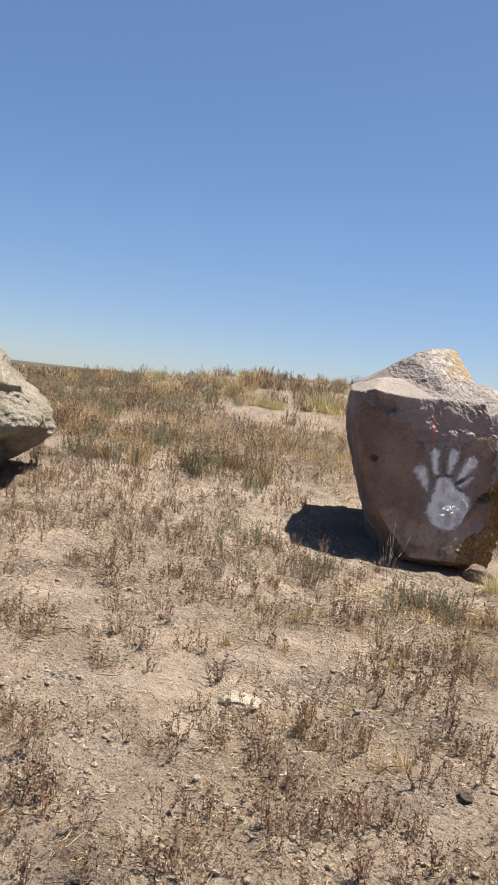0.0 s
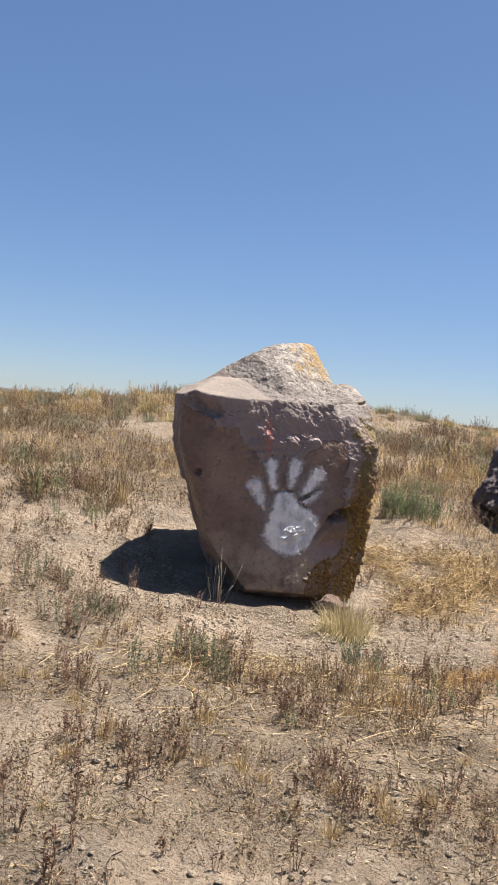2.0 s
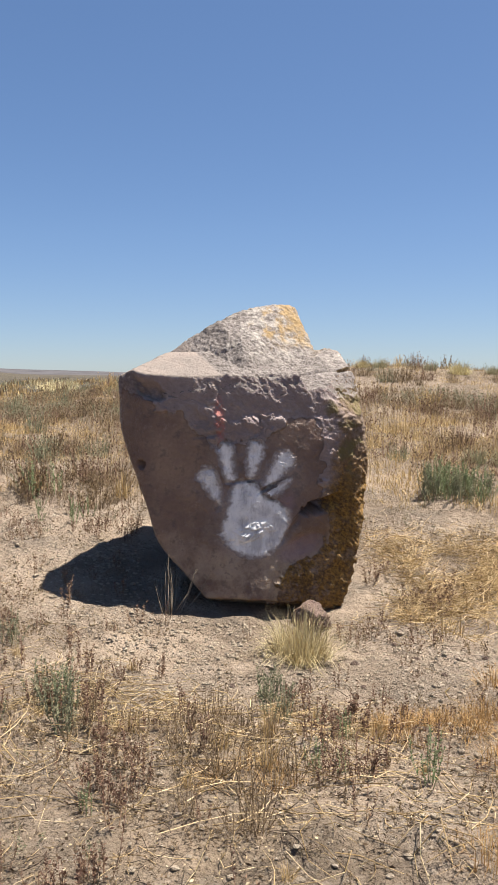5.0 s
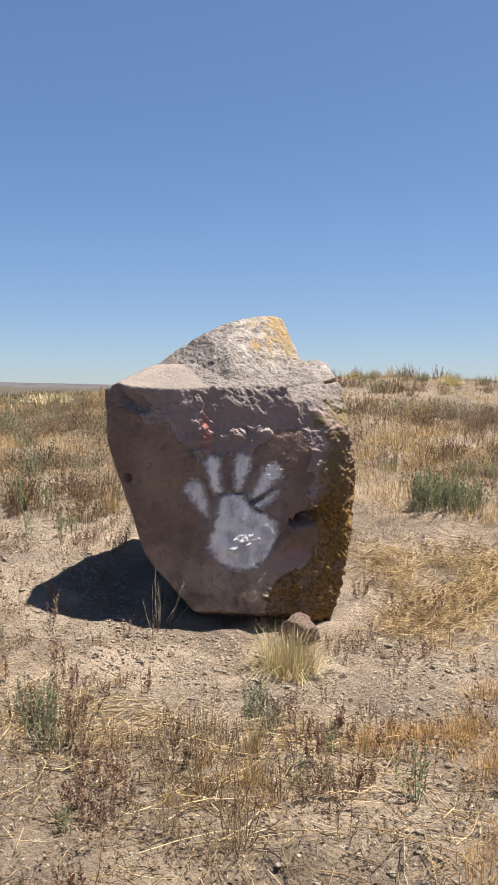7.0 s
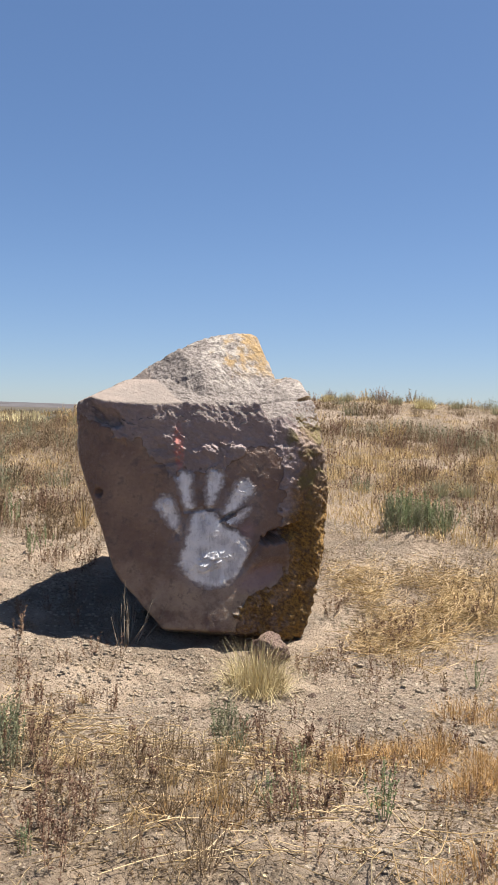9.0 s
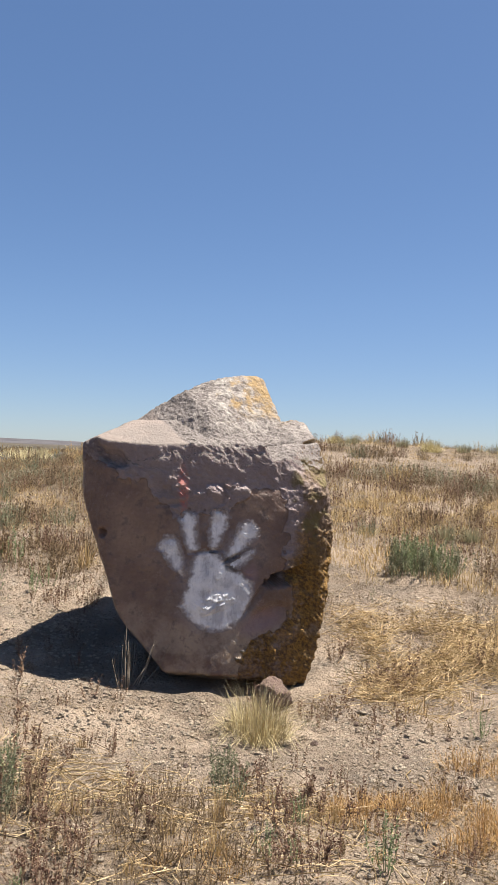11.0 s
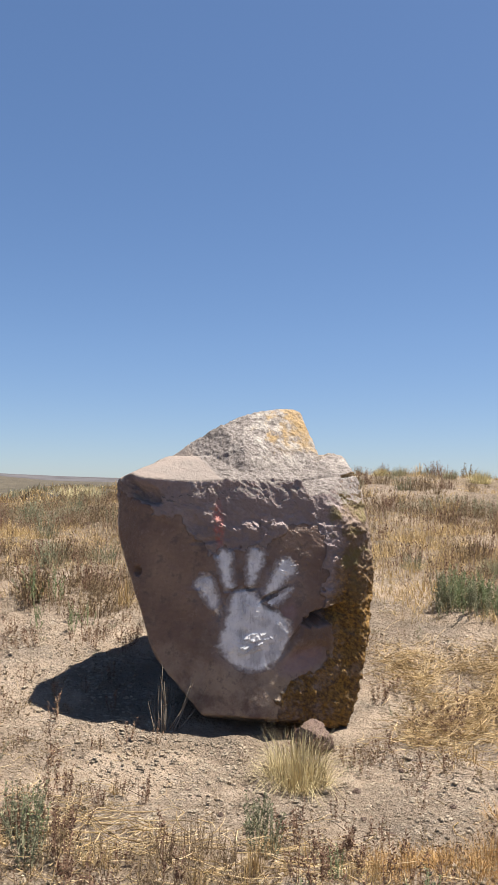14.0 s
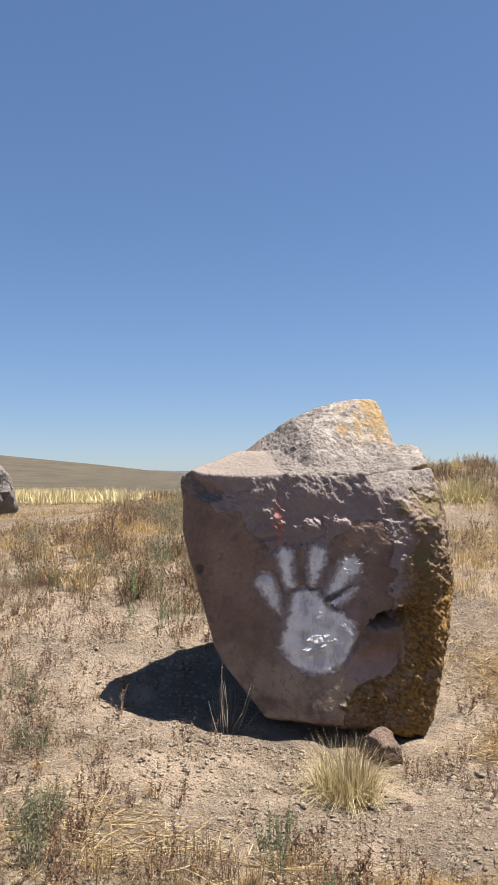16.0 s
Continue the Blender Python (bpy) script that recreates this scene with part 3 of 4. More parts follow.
        a, b = (du * c + dw * s) / ru, (dw * c - du * s) / rw
        return -depth * np.exp(-(a * a + b * b) ** 1.5) * ramp01(-v, -0.15, 0.0)

    push = push + hole(0.39, 0.565, 0.125, 0.048, 0.28, 0.20) + hole(-0.745, 1.325, 0.095, 0.055, -0.5, 0.075) + hole(-0.69, 1.345, 0.02, 0.018, 0, 0.05) + hole(-0.79, 0.835, 0.022, 0.026, 0, 0.05)
    # the fold that runs down from the cavity, and the hollow below it
    push = push + dent(0.19, 0.43, 0.13, 0.020, 0.95, 0.022) + dent(0.29, 0.31, 0.15, 0.07, 0.35, 0.030)
    push = push + dent(0.30, 1.19, 0.16, 0.06, 0.10, 0.012) + dent(0.0, 1.21, 0.14, 0.05, -0.35, 0.008) - 1.0 * dent(-0.08, 1.11, 0.06, 0.035, -0.4, 0.016)
    push = push + dent(-0.30, 0.57, 0.02, 0.03, 0, 0.018) + dent(0.02, 0.69, 0.06, 0.012, 0.5, 0.015) + dent(-0.15, 0.735, 0.10, 0.012, 0.1, 0.012) + dent(-0.33, 1.04, 0.12, 0.016, 0.15, 0.018)
    # glossy crusted patches on the print that catch the sun
    patch = np.exp(-(((u + 0.09) / 0.13) ** 2 + ((w - 0.40 - 0.30 * (u + 0.09)) / 0.055) ** 2) ** 2) + 0.8 * np.exp(-(((u + 0.37) / 0.06) ** 2 + ((w - 0.755) / 0.05) ** 2) ** 2) * ramp01(-v, 0.0, 0.1) + 0.5 * np.exp(-(((u - 0.15) / 0.07) ** 2 + ((w - 0.86) / 0.07) ** 2) ** 2)
    beads = ramp01(smooth_noise(u * 26 + 9 * w, v * 3, w * 58 - 14 * u, 79), -0.1, 0.35)
    wave = w / 0.026 - 9.0 * u + 1.7 * fractal(u, v, w, 0.07, 2, 0.5, 77)
    ledge = (0.5 + 0.5 * np.sin(6.283 * wave)) * ramp01(smooth_noise(u * 22, v, w * 30, 78), -0.55, -0.1)
    push = push + np.clip(patch, 0, 1) * (0.010 * ledge + (0.004 + 0.010 * beads) * ramp01(-w, -0.6, -0.5))
    p = p + ways * push[:, None]
    me = fast_mesh("boulder", p, np.zeros((0, 4), int), tris, ROCK, True)
    smoothness = me.attributes.new("calm", "FLOAT", "POINT")
    smoothness.data.foreach_set("value", calm.astype(np.float32))
    ob = new("boulder", me)
    base = 0.16
    ob.matrix_world = Matrix.Translation((*ROCK_AT, base)) @ Matrix.Rotation(FACE_TURN, 4, "Z")
    tagged(ob, "large purple-brown boulder with a pale sprayed print on its shaded face", "boulder")
    ragged = 0.012 * fractal(u, v, w, 0.03, 3, 0.6, 81)
    before = v < -0.08
    coats = [("paint_pad", ((-0.122, 0.625), (-0.068, 0.472), 0.112, 0.232)), ("paint_stroke", ((-0.368, 0.765), (-0.285, 0.590), 0.064, 0.016)),
             ("paint_stroke", ((-0.255, 0.930), (-0.224, 0.765), 0.050, 0.032)), ("paint_stroke", ((-0.058, 0.930), (-0.090, 0.755), 0.056, 0.020)),
             ("paint_stroke", ((0.13, 0.862), (0.018, 0.715), 0.062, 0.034)), ("paint_stroke", ((0.17, 0.735), (0.035, 0.655), 0.014, 0.038))]
    for name, (a, b, ra, rb) in coats:
        gap = stroke_gap(u, w, a, b, ra, rb) + ragged
        chosen = tris[np.all((gap < 0.020)[tris] & before[tris], axis=1)]
        used, faces = np.unique(chosen, return_inverse=True)
        skin = p[used] + np.array([0, -0.0028, 0.0])
        coat_mesh = fast_mesh(name, skin, np.zeros((0, 4), int), faces.reshape(-1, 3), PRINT_PAINT, True)
        body_of = coat_mesh.attributes.new("thick", "FLOAT", "POINT")
        body_of.data.foreach_set("value", ramp01(-gap[used], -0.020, 0.050).astype(np.float32))
        coat = new(name, coat_mesh)
        coat.parent = ob
        tagged(coat, "pale grey-white sprayed paint with glossy glints")
    return ob


def other_boulder(name, at, size, planes, material, seed, label, level=6, category="boulder", turn=0.0, sink=0.06):
    ways, tris = sphere_points(level)
    core = np.array([0.0, 0.0, 0.45])
    reach = cut_body(ways, core, planes, 26)
    p = core + ways * reach[:, None]
    q = p * 1.0 + seed
    p = p + ways * (0.06 * fractal(q[:, 0], q[:, 1], q[:, 2], 0.5, 2, 0.5, seed) + 0.028 * fractal(q[:, 0], q[:, 1], q[:, 2], 0.17, 5, 0.62, seed + 3) - 0.055 * ramp01(fractal(q[:, 0], q[:, 1], q[:, 2], 0.13, 2, 0.5, seed + 7), 0.40, 0.85))[:, None]
    p = p * np.array(size)
    me = fast_mesh(name, p, np.zeros((0, 4), int), tris, material, True)
    ob = new(name, me)
    z = float(ground_height(*at)[0]) - p[:, 2].min() - sink
    ob.matrix_world = Matrix.Translation((*at, z)) @ Matrix.Rotation(turn, 4, "Z")
    return tagged(ob, label, category)


main_boulder()
BLOCK = [((1, 0, 0.1), (0.5, 0, 0)), ((-1, 0.1, 0.2), (-0.5, 0, 0)), ((0, -1, 0.15), (0, -0.45, 0)), ((0.1, 1, 0), (0, 0.45, 0)), ((0.1, -0.2, 1), (0, 0, 0.95)),
         ((0, 0, -1), (0, 0, 0)), ((0.7, -0.3, -0.7), (0.42, 0, 0.18)), ((0.7, 0.1, 0.7), (0.36, 0, 0.80)), ((-0.6, 0, -0.8), (-0.42, 0, 0.15)), ((-0.6, -0.3, 0.6), (-0.4, 0, 0.8))]
OVERHUNG = BLOCK[1:4] + [((0.1, -0.2, 1), (0, 0, 0.95)), ((0, 0, -1), (0, 0, 0)), ((0.78, -0.1, 0.62), (0.40, 0, 0.66)), ((0.62, -0.25, -0.75), (0.38, 0, 0.28)), ((1, 0, 0), (0.53, 0, 0)), ((0.5, -0.8, 0.3), (0.4, -0.3, 0.5))]
other_boulder("boulder", (-4.82, 6.86), (1.95, 1.6, 1.27), OVERHUNG, TAN_ROCK, 4, "pale tan pitted boulder overhanging its shadow", 7, turn=0.45)
other_boulder("boulder", (2.17, 10.85), (1.5, 1.3, 0.80), BLOCK, DARK_ROCK, 9, "dark boulder with its near side in shade", 6, turn=0.4)
other_boulder("boulder", (-17.25, 16.05), (1.8, 1.6, 1.4), BLOCK, GREY_ROCK, 13, "grey rounded boulder among dry grass", 6, turn=0.9)
other_boulder("stone", (0.345, 7.60), (0.27, 0.16, 0.155), BLOCK, PURPLE_STONE, 17, "reddish angular stone leaning at the boulder's foot", 5, "stone", turn=-0.5, sink=0.02)


# ---- plants: building blocks ----
rng = np.random.default_rng(7)


def heap(pieces):
    """Join (verts, quads, tris) pieces into one."""
    vs, qs, ts, at = [], [], [], 0
    for v, q, t in pieces:
        vs.append(v), qs.append(np.asarray(q).reshape(-1, 4) + at), ts.append(np.asarray(t).reshape(-1, 3) + at)
        at += len(v)
    return np.concatenate(vs), np.concatenate(qs).astype(int), np.concatenate(ts).astype(int)


def blades(base, height, lean, heading, width, droop=0.3):
    """Tapered, bent blades from their feet; all arguments are arrays of one length but droop."""
    m = len(base)
    out = np.stack([np.cos(heading), np.sin(heading), np.zeros(m)], 1)
    side_turn = heading + np.pi / 2 + rng.normal(0, 0.6, m)
    side = np.stack([np.cos(side_turn), np.sin(side_turn), np.zeros(m)], 1) * (width / 2)[:, None]
    up = np.array([0, 0, 1.0])
    h, l = height[:, None], lean[:, None]
    mid = base + out * h * 0.5 * np.sin(l * 0.7) + up * h * 0.52 * np.cos(l * 0.7)
    tip = base + out * h * np.sin(l) * (1 + droop * 0.3) + up * h * np.cos(l * (1 + droop * 0.5))
    v = np.stack([base - side, base + side, mid + side * 0.75, mid - side * 0.75, tip], 1).reshape(-1, 3)
    k = np.arange(m)[:, None] * 5
    return v, k + np.array([[0, 1, 2, 3]]), k + np.array([[3, 2, 4]])


def rods(a, b, ra, rb):
    """Three-sided tapered rods from points a to points b."""
    m = len(a)
    way = b - a
    way = way / np.maximum(np.linalg.norm(way, axis=1), 1e-6)[:, None]
    ref = np.where(np.abs(way[:, 2:3]) > 0.9, np.array([[1.0, 0, 0]]), np.array([[0, 0, 1.0]]))
    s = np.cross(way, ref)
    s /= np.linalg.norm(s, axis=1)[:, None]
    t = np.cross(way, s)
    rings = []
    for p, r in ((a, ra), (b, rb)):
        for k in range(3):
            ang = k * 2.0944
            rings.append(p + (s * math.cos(ang) + t * math.sin(ang)) * np.broadcast_to(r, (m,))[:, None])
    v = np.stack(rings, 1).reshape(-1, 3)
    k = np.arange(m)[:, None] * 6
    q = np.concatenate([k + np.array([[0, 1, 4, 3]]), k + np.array([[1, 2, 5, 4]]), k + np.array([[2, 0, 3, 5]])])
    return v, q, k + np.array([[3, 4, 5]])


def leaflets(at, way, length, width):
    """Small pointed leaves: a kite of two triangles each."""
    m = len(at)
    side = np.cross(way, rng.normal(0, 1, (m, 3)))
    side /= np.maximum(np.linalg.norm(side, axis=1), 1e-6)[:, None]
    side = side * (width / 2)[:, None]
    v = np.stack([at, at + way * (length * 0.5)[:, None] + side, at + way * length[:, None], at + way * (length * 0.5)[:, None] - side], 1).reshape(-1, 3)
    return v, np.arange(m)[:, None] * 4 + np.array([[0, 1, 2, 3]]), np.zeros((0, 3), int)


def weed_pair(stems, tall, spread, leaf, per_stem, lean):
    """An upright weed: several stems, each set round with small leaves or seed husks."""
    pieces = []
    heading = rng.uniform(0, 6.283, stems)
    tilt = np.abs(rng.normal(0, lean, stems))
    h = tall * rng.uniform(0.45, 1.0, stems)
    foot = np.stack([np.cos(heading), np.sin(heading), np.zeros(stems)], 1) * (spread * rng.uniform(0, 1, stems))[:, None]
    way = np.stack([np.cos(heading) * np.sin(tilt), np.sin(heading) * np.sin(tilt), np.cos(tilt)], 1)
    knee = foot + way * (h * 0.5)[:, None]
    top = knee + (way * 0.6 + np.array([0, 0, 0.5]) + rng.normal(0, 0.10, (stems, 3))) * (h * 0.5)[:, None]
    foot = foot - np.array([0, 0, 0.012])
    pieces += [rods(foot, knee, tall * 0.011, tall * 0.008), rods(knee, top, tall * 0.008, tall * 0.004)]
    for a, b, count in ((foot + (knee - foot) * 0.35, knee, per_stem // 3), (knee, top, per_stem - per_stem // 3)):
        k = rng.uniform(0, 1, (stems, count, 1))
        at = (a[:, None] * (1 - k) + b[:, None] * k).reshape(-1, 3)
        out = rng.normal(0, 1, (len(at), 3)) * np.array([1, 1, 0.4]) + np.array([0, 0, 0.9])
        out /= np.linalg.norm(out, axis=1)[:, None]
        size = leaf * rng.uniform(0.6, 1.3, len(at))
        pieces.append(leaflets(at, out, size, size * 0.42))
    stalks = [heap([rods(foot[k:k + 1], knee[k:k + 1], tall * 0.011, tall * 0.008), rods(knee[k:k + 1], top[k:k + 1], tall * 0.008, tall * 0.004)]) for k in range(stems)]
    return stalks, heap(pieces[2:])


def whole(pair):
    return heap(list(pair[0]) + [pair[1]])


def weed_shape(*numbers):
    return whole(weed_pair(*numbers))


def grass_shape(count, tall, foot_radius, lean, width):
    r = foot_radius * np.sqrt(rng.uniform(0, 1, count))
    ang = rng.uniform(0, 6.283, count)
    base = np.stack([r * np.cos(ang), r * np.sin(ang), np.full(count, -0.012)], 1)
    tilt = np.clip(np.abs(rng.normal(0, lean, count)) * (0.35 + r / foot_radius), 0, 1.35)
    h = tall * rng.uniform(0.5, 1.05, count)
    return heap([blades(base, h, tilt, ang + rng.normal(0, 0.5, count), np.full(count, width) * rng.uniform(0.7, 1.3, count), 0.5)])


def strewn(shapes, x, y, scale, turn=None):
    """Many copies of some shapes, joined, each standing on the ground."""
    pieces = []
    z = ground_height(x, y)
    turn = rng.uniform(0, 6.283, len(x)) if turn is None else turn
    kind = rng.integers(0, len(shapes), len(x))
    for i, (v, q, t) in enumerate(shapes):
        pick = np.nonzero(kind == i)[0]
        if not len(pick):
            continue
        c, s, k = np.cos(turn[pick]), np.sin(turn[pick]), scale[pick]
        px = (v[None, :, 0] * c[:, None] - v[None, :, 1] * s[:, None]) * k[:, None] + x[pick][:, None]
        py = (v[None, :, 0] * s[:, None] + v[None, :, 1] * c[:, None]) * k[:, None] + y[pick][:, None]
        pz = v[None, :, 2] * k[:, None] + z[pick][:, None]
        step = (np.arange(len(pick)) * len(v))[:, None, None]
        pieces.append((np.stack([px, py, pz], -1).reshape(-1, 3), (q[None] + step).reshape(-1, 4), (t[None] + step).reshape(-1, 3)))
    return heap(pieces)


def stuff(name, shape, material, label, category):
    ob = new(name, fast_mesh(name, *shape, material))
    return tagged(ob, label, category, kind="stuff")


def plant(name, me, x, y, scale=1.0, turn=None, label="", category="", group=""):
    """One plant as a thing of its own, on a mesh that may be shared."""
    ob = new(name, None if isinstance(me, tuple) else me)
    if isinstance(me, tuple):
        for stalk in me[0]:
            new("stalk", stalk).parent = ob
        leaves = tagged(new("foliage", me[1]), kind="stuff")
        leaves.parent = ob
    turn = rng.uniform(0, 6.283) if turn is None else turn
    ob.matrix_world = Matrix.Translation((x, y, float(ground_height(x, y)[0]))) @ Matrix.Rotation(turn, 4, "Z") @ Matrix.Diagonal((scale, scale, scale, 1))
    return tagged(ob, label, category, group)


def inside_main_boulder(x, y, margin=0.0):
    dx, dy = x - ROCK_AT[0], y - ROCK_AT[1]
    u = dx * math.cos(FACE_TURN) + dy * math.sin(FACE_TURN)
    v = -dx * math.sin(FACE_TURN) + dy * math.cos(FACE_TURN)
    return (u > -0.75 - margin) & (u < 0.75 + margin) & (v > -0.35 - margin) & (v < 1.3 + margin)


def scattered(count, x0, x1, y0, y1, keep):
    """Places for which keep(x, y), a chance of 0 to 1, comes true."""
    x, y = rng.uniform(x0, x1, count), rng.uniform(y0, y1, count)
    ok = (rng.uniform(0, 1, count) < keep(x, y)) & ~inside_main_boulder(x, y, 0.05)
    return x[ok], y[ok]


def bare(x, y):
    """1 on the trodden apron before the boulder, 0 away from it."""
    a = np.exp(-(((x - 0.35) / 1.25) ** 2 + ((y - 6.85) / 0.72) ** 2) ** 2)
    b = np.exp(-(((x - 1.75) / 0.75) ** 2 + ((y - 7.0) / 0.55) ** 2) ** 2)
    c = np.exp(-(((x + 1.6) / 0.9) ** 2 + ((y - 7.3) / 0.55) ** 2) ** 2)
    d = np.exp(-(((x - 1.2) / 0.8) ** 2 + ((y - 9.3) / 0.22) ** 2) ** 2)
    return np.clip(a + b * 0.8 + c * 0.85 + d * 0.45 + 0.85 * washed_out(x, y), 0, 1)


# ---- plants: shapes ----
RUSSET_PAIRS = [weed_pair(int(rng.integers(4, 9)), 0.15, 0.035, 0.012, 26, 0.35) for _ in range(7)]
LIGHT_RUSSET = [weed_shape(int(rng.integers(4, 8)), 0.15, 0.035, 0.015, 15, 0.38) for _ in range(6)]
LOW_SHAPES = [weed_shape(int(rng.integers(5, 10)), 0.085, 0.07, 0.012, 9, 0.8) for _ in range(5)]
SAGE_PAIRS = [weed_pair(int(rng.integers(6, 11)), 0.24, 0.06, 0.014, 48, 0.32) for _ in range(4)]
STALK_PAIRS = [weed_pair(int(rng.integers(9, 14)), 0.30, 0.08, 0.013, 20, 0.62) for _ in range(4)]
TUFT_PAIRS = [([], heap([grass_shape(45, 0.22, 0.05, 0.4, 0.004), grass_shape(30, 0.15, 0.07, 0.9, 0.004)])) for _ in range(4)]
FIELD_SHAPES = [grass_shape(24, 0.19, 0.17, 1.0, 0.006) for _ in range(5)]
FIELD_STALKS = [weed_shape(5, 0.24, 0.13, 0.030, 6, 0.35) for _ in range(5)]


def meshes_of(pairs, material, inner="foliage"):
    """For each plant the meshes of its stalks, each by itself, and of its leaves or blades."""
    return [([fast_mesh("stalk", *a, material) for a in stalks], fast_mesh(inner, *leaves, material)) for stalks, leaves in pairs]


RUSSET_MESHES = meshes_of(RUSSET_PAIRS, RUSSET)
SAGE_MESHES = meshes_of(SAGE_PAIRS, SAGE)
GREEN_MESHES = meshes_of(SAGE_PAIRS, GREEN)
BROWN_MESHES = meshes_of(STALK_PAIRS, BROWN)
TUFT_MESHES = meshes_of(TUFT_PAIRS, STRAW)

# ---- plants that stand apart ----
BUNCH_GRASS = plant_material("bunchgrass", (0.22, 0.165, 0.080), (0.46, 0.375, 0.205), (0.66, 0.555, 0.33))
bunch = meshes_of([([grass_shape(1, 0.36, 0.07, 0.5, 0.003) for _ in range(24)], heap([grass_shape(620, 0.27, 0.13, 0.70, 0.0034), grass_shape(260, 0.17, 0.15, 1.2, 0.0034), grass_shape(70, 0.34, 0.07, 0.55, 0.0026)]))], BUNCH_GRASS)[0]
plant("bunchgrass", bunch, 0.55, 6.93, 1.12, 0.3, "pale golden bunchgrass tuft before the boulder", "grass")
plant("dry_weed", meshes_of([weed_pair(22, 0.38, 0.08, 0.010, 7, 0.34)], GREY_STALK)[0], -0.45, 7.20, 1.05, 0.0, "bare grey-brown dry stalks beside the boulder", "weed")
SINGLE = [
    (SAGE_MESHES, "sage_weed", 0.76, 6.06, 1.0), (SAGE_MESHES, "sage_weed", 0.86, 6.00, 0.8), (SAGE_MESHES, "sage_weed", -1.47, 5.35, 0.75),
    (SAGE_MESHES, "sage_weed", -1.30, 5.45, 0.7), (SAGE_MESHES, "sage_weed", -0.29, 5.26, 1.0), (SAGE_MESHES, "sage_weed", -0.20, 5.32, 0.85),
    (SAGE_MESHES, "sage_weed", -3.58, 8.31, 1.2), (SAGE_MESHES, "sage_weed", -3.42, 8.42, 1.1), (SAGE_MESHES, "sage_weed", -3.72, 8.40, 1.1),
    (GREEN_MESHES, "green_weed", -2.71, 8.52, 1.5), (GREEN_MESHES, "green_weed", -2.55, 8.62, 1.3), (SAGE_MESHES, "sage_weed", -2.85, 8.60, 1.3),
    (SAGE_MESHES, "sage_weed", -0.84, 6.17, 0.7), (SAGE_MESHES, "sage_weed", -0.98, 6.10, 0.6), (SAGE_MESHES, "sage_weed", -1.39, 6.53, 0.7),
    (SAGE_MESHES, "sage_weed", 0.06, 5.46, 1.1), (SAGE_MESHES, "sage_weed", 0.14, 5.40, 0.9), (GREEN_MESHES, "green_weed", 0.02, 5.56, 0.9),
    (GREEN_MESHES, "green_weed", 1.17, 5.58, 0.55), (GREEN_MESHES, "green_weed", 1.27, 5.60, 0.5), (GREEN_MESHES, "green_weed", 1.17, 5.90, 0.6),
    (GREEN_MESHES, "green_weed", 1.57, 5.70, 0.9), (GREEN_MESHES, "green_weed", 1.66, 7.38, 0.6), (GREEN_MESHES, "green_weed", 0.58, 4.95, 0.45),
    (RUSSET_MESHES, "russet_weed", -0.31, 6.00, 1.2), (RUSSET_MESHES, "russet_weed", -0.24, 6.06, 1.0), (RUSSET_MESHES, "russet_weed", 0.20, 5.50, 1.4),
    (RUSSET_MESHES, "russet_weed", 0.38, 5.91, 1.0), (RUSSET_MESHES, "russet_weed", 0.58, 5.07, 1.2), (RUSSET_MESHES, "russet_weed", 0.66, 5.10, 1.0),
    (BROWN_MESHES, "dry_weed", 0.86, 5.40, 0.8), (BROWN_MESHES, "dry_weed", 0.98, 5.34, 0.75), (BROWN_MESHES, "dry_weed", 1.10, 5.20, 0.7),
    (BROWN_MESHES, "dry_weed", -2.54, 8.60, 1.0), (BROWN_MESHES, "dry_weed", -2.40, 8.50, 0.9),
    (TUFT_MESHES, "grass_tuft", 1.00, 5.52, 0.8), (TUFT_MESHES, "grass_tuft", 0.36, 5.56, 0.6), (TUFT_MESHES, "grass_tuft", -2.0, 8.9, 1.5)]
LOOKS = {"sage_weed": ("grey-green upright weed with small leaves", "weed"), "green_weed": ("fresh green low weed among dry litter", "weed"),
         "russet_weed": ("reddish-brown dry weed with seeded stems", "weed"), "dry_weed": ("brown dry weed stalks with husks", "weed"),
         "grass_tuft": ("straw-yellow dry grass tuft", "grass")}
for meshes, name, px, py, k in SINGLE:
    plant(name, meshes[int(rng.integers(0, len(meshes)))], px, py, k, None, *LOOKS[name])
CLUSTERS = [(0.72, 5.73, 0.20, 12, "dry_weed"), (0.60, 5.55, 0.20, 9, "dry_weed"), (1.26, 5.68, 0.20, 8, "russet_weed"), (-0.18, 5.62, 0.14, 6, "sage_weed"), (-0.08, 5.70, 0.18, 6, "russet_weed"),
            (0.49, 5.22, 0.22, 8, "russet_weed"), (0.10, 5.35, 0.25, 7, "dry_weed"), (1.05, 5.30, 0.30, 9, "dry_weed"), (0.67, 6.24, 0.07, 3, "sage_weed"), (0.85, 5.95, 0.2, 6, "grass_tuft"),
            (-1.05, 6.05, 0.35, 7, "sage_weed"), (-1.55, 6.35, 0.3, 6, "sage_weed"), (-2.0, 8.9, 0.3, 6, "dry_weed"), (-2.1, 8.15, 0.25, 5, "green_weed")]
KINDS = {"dry_weed": BROWN_MESHES, "russet_weed": RUSSET_MESHES, "sage_weed": SAGE_MESHES, "grass_tuft": TUFT_MESHES, "green_weed": GREEN_MESHES}
SIZES = {"dry_weed": (0.34, 0.62), "russet_weed": (0.7, 1.3), "sage_weed": (0.5, 0.85), "grass_tuft": (0.35, 0.7), "green_weed": (0.5, 0.9)}
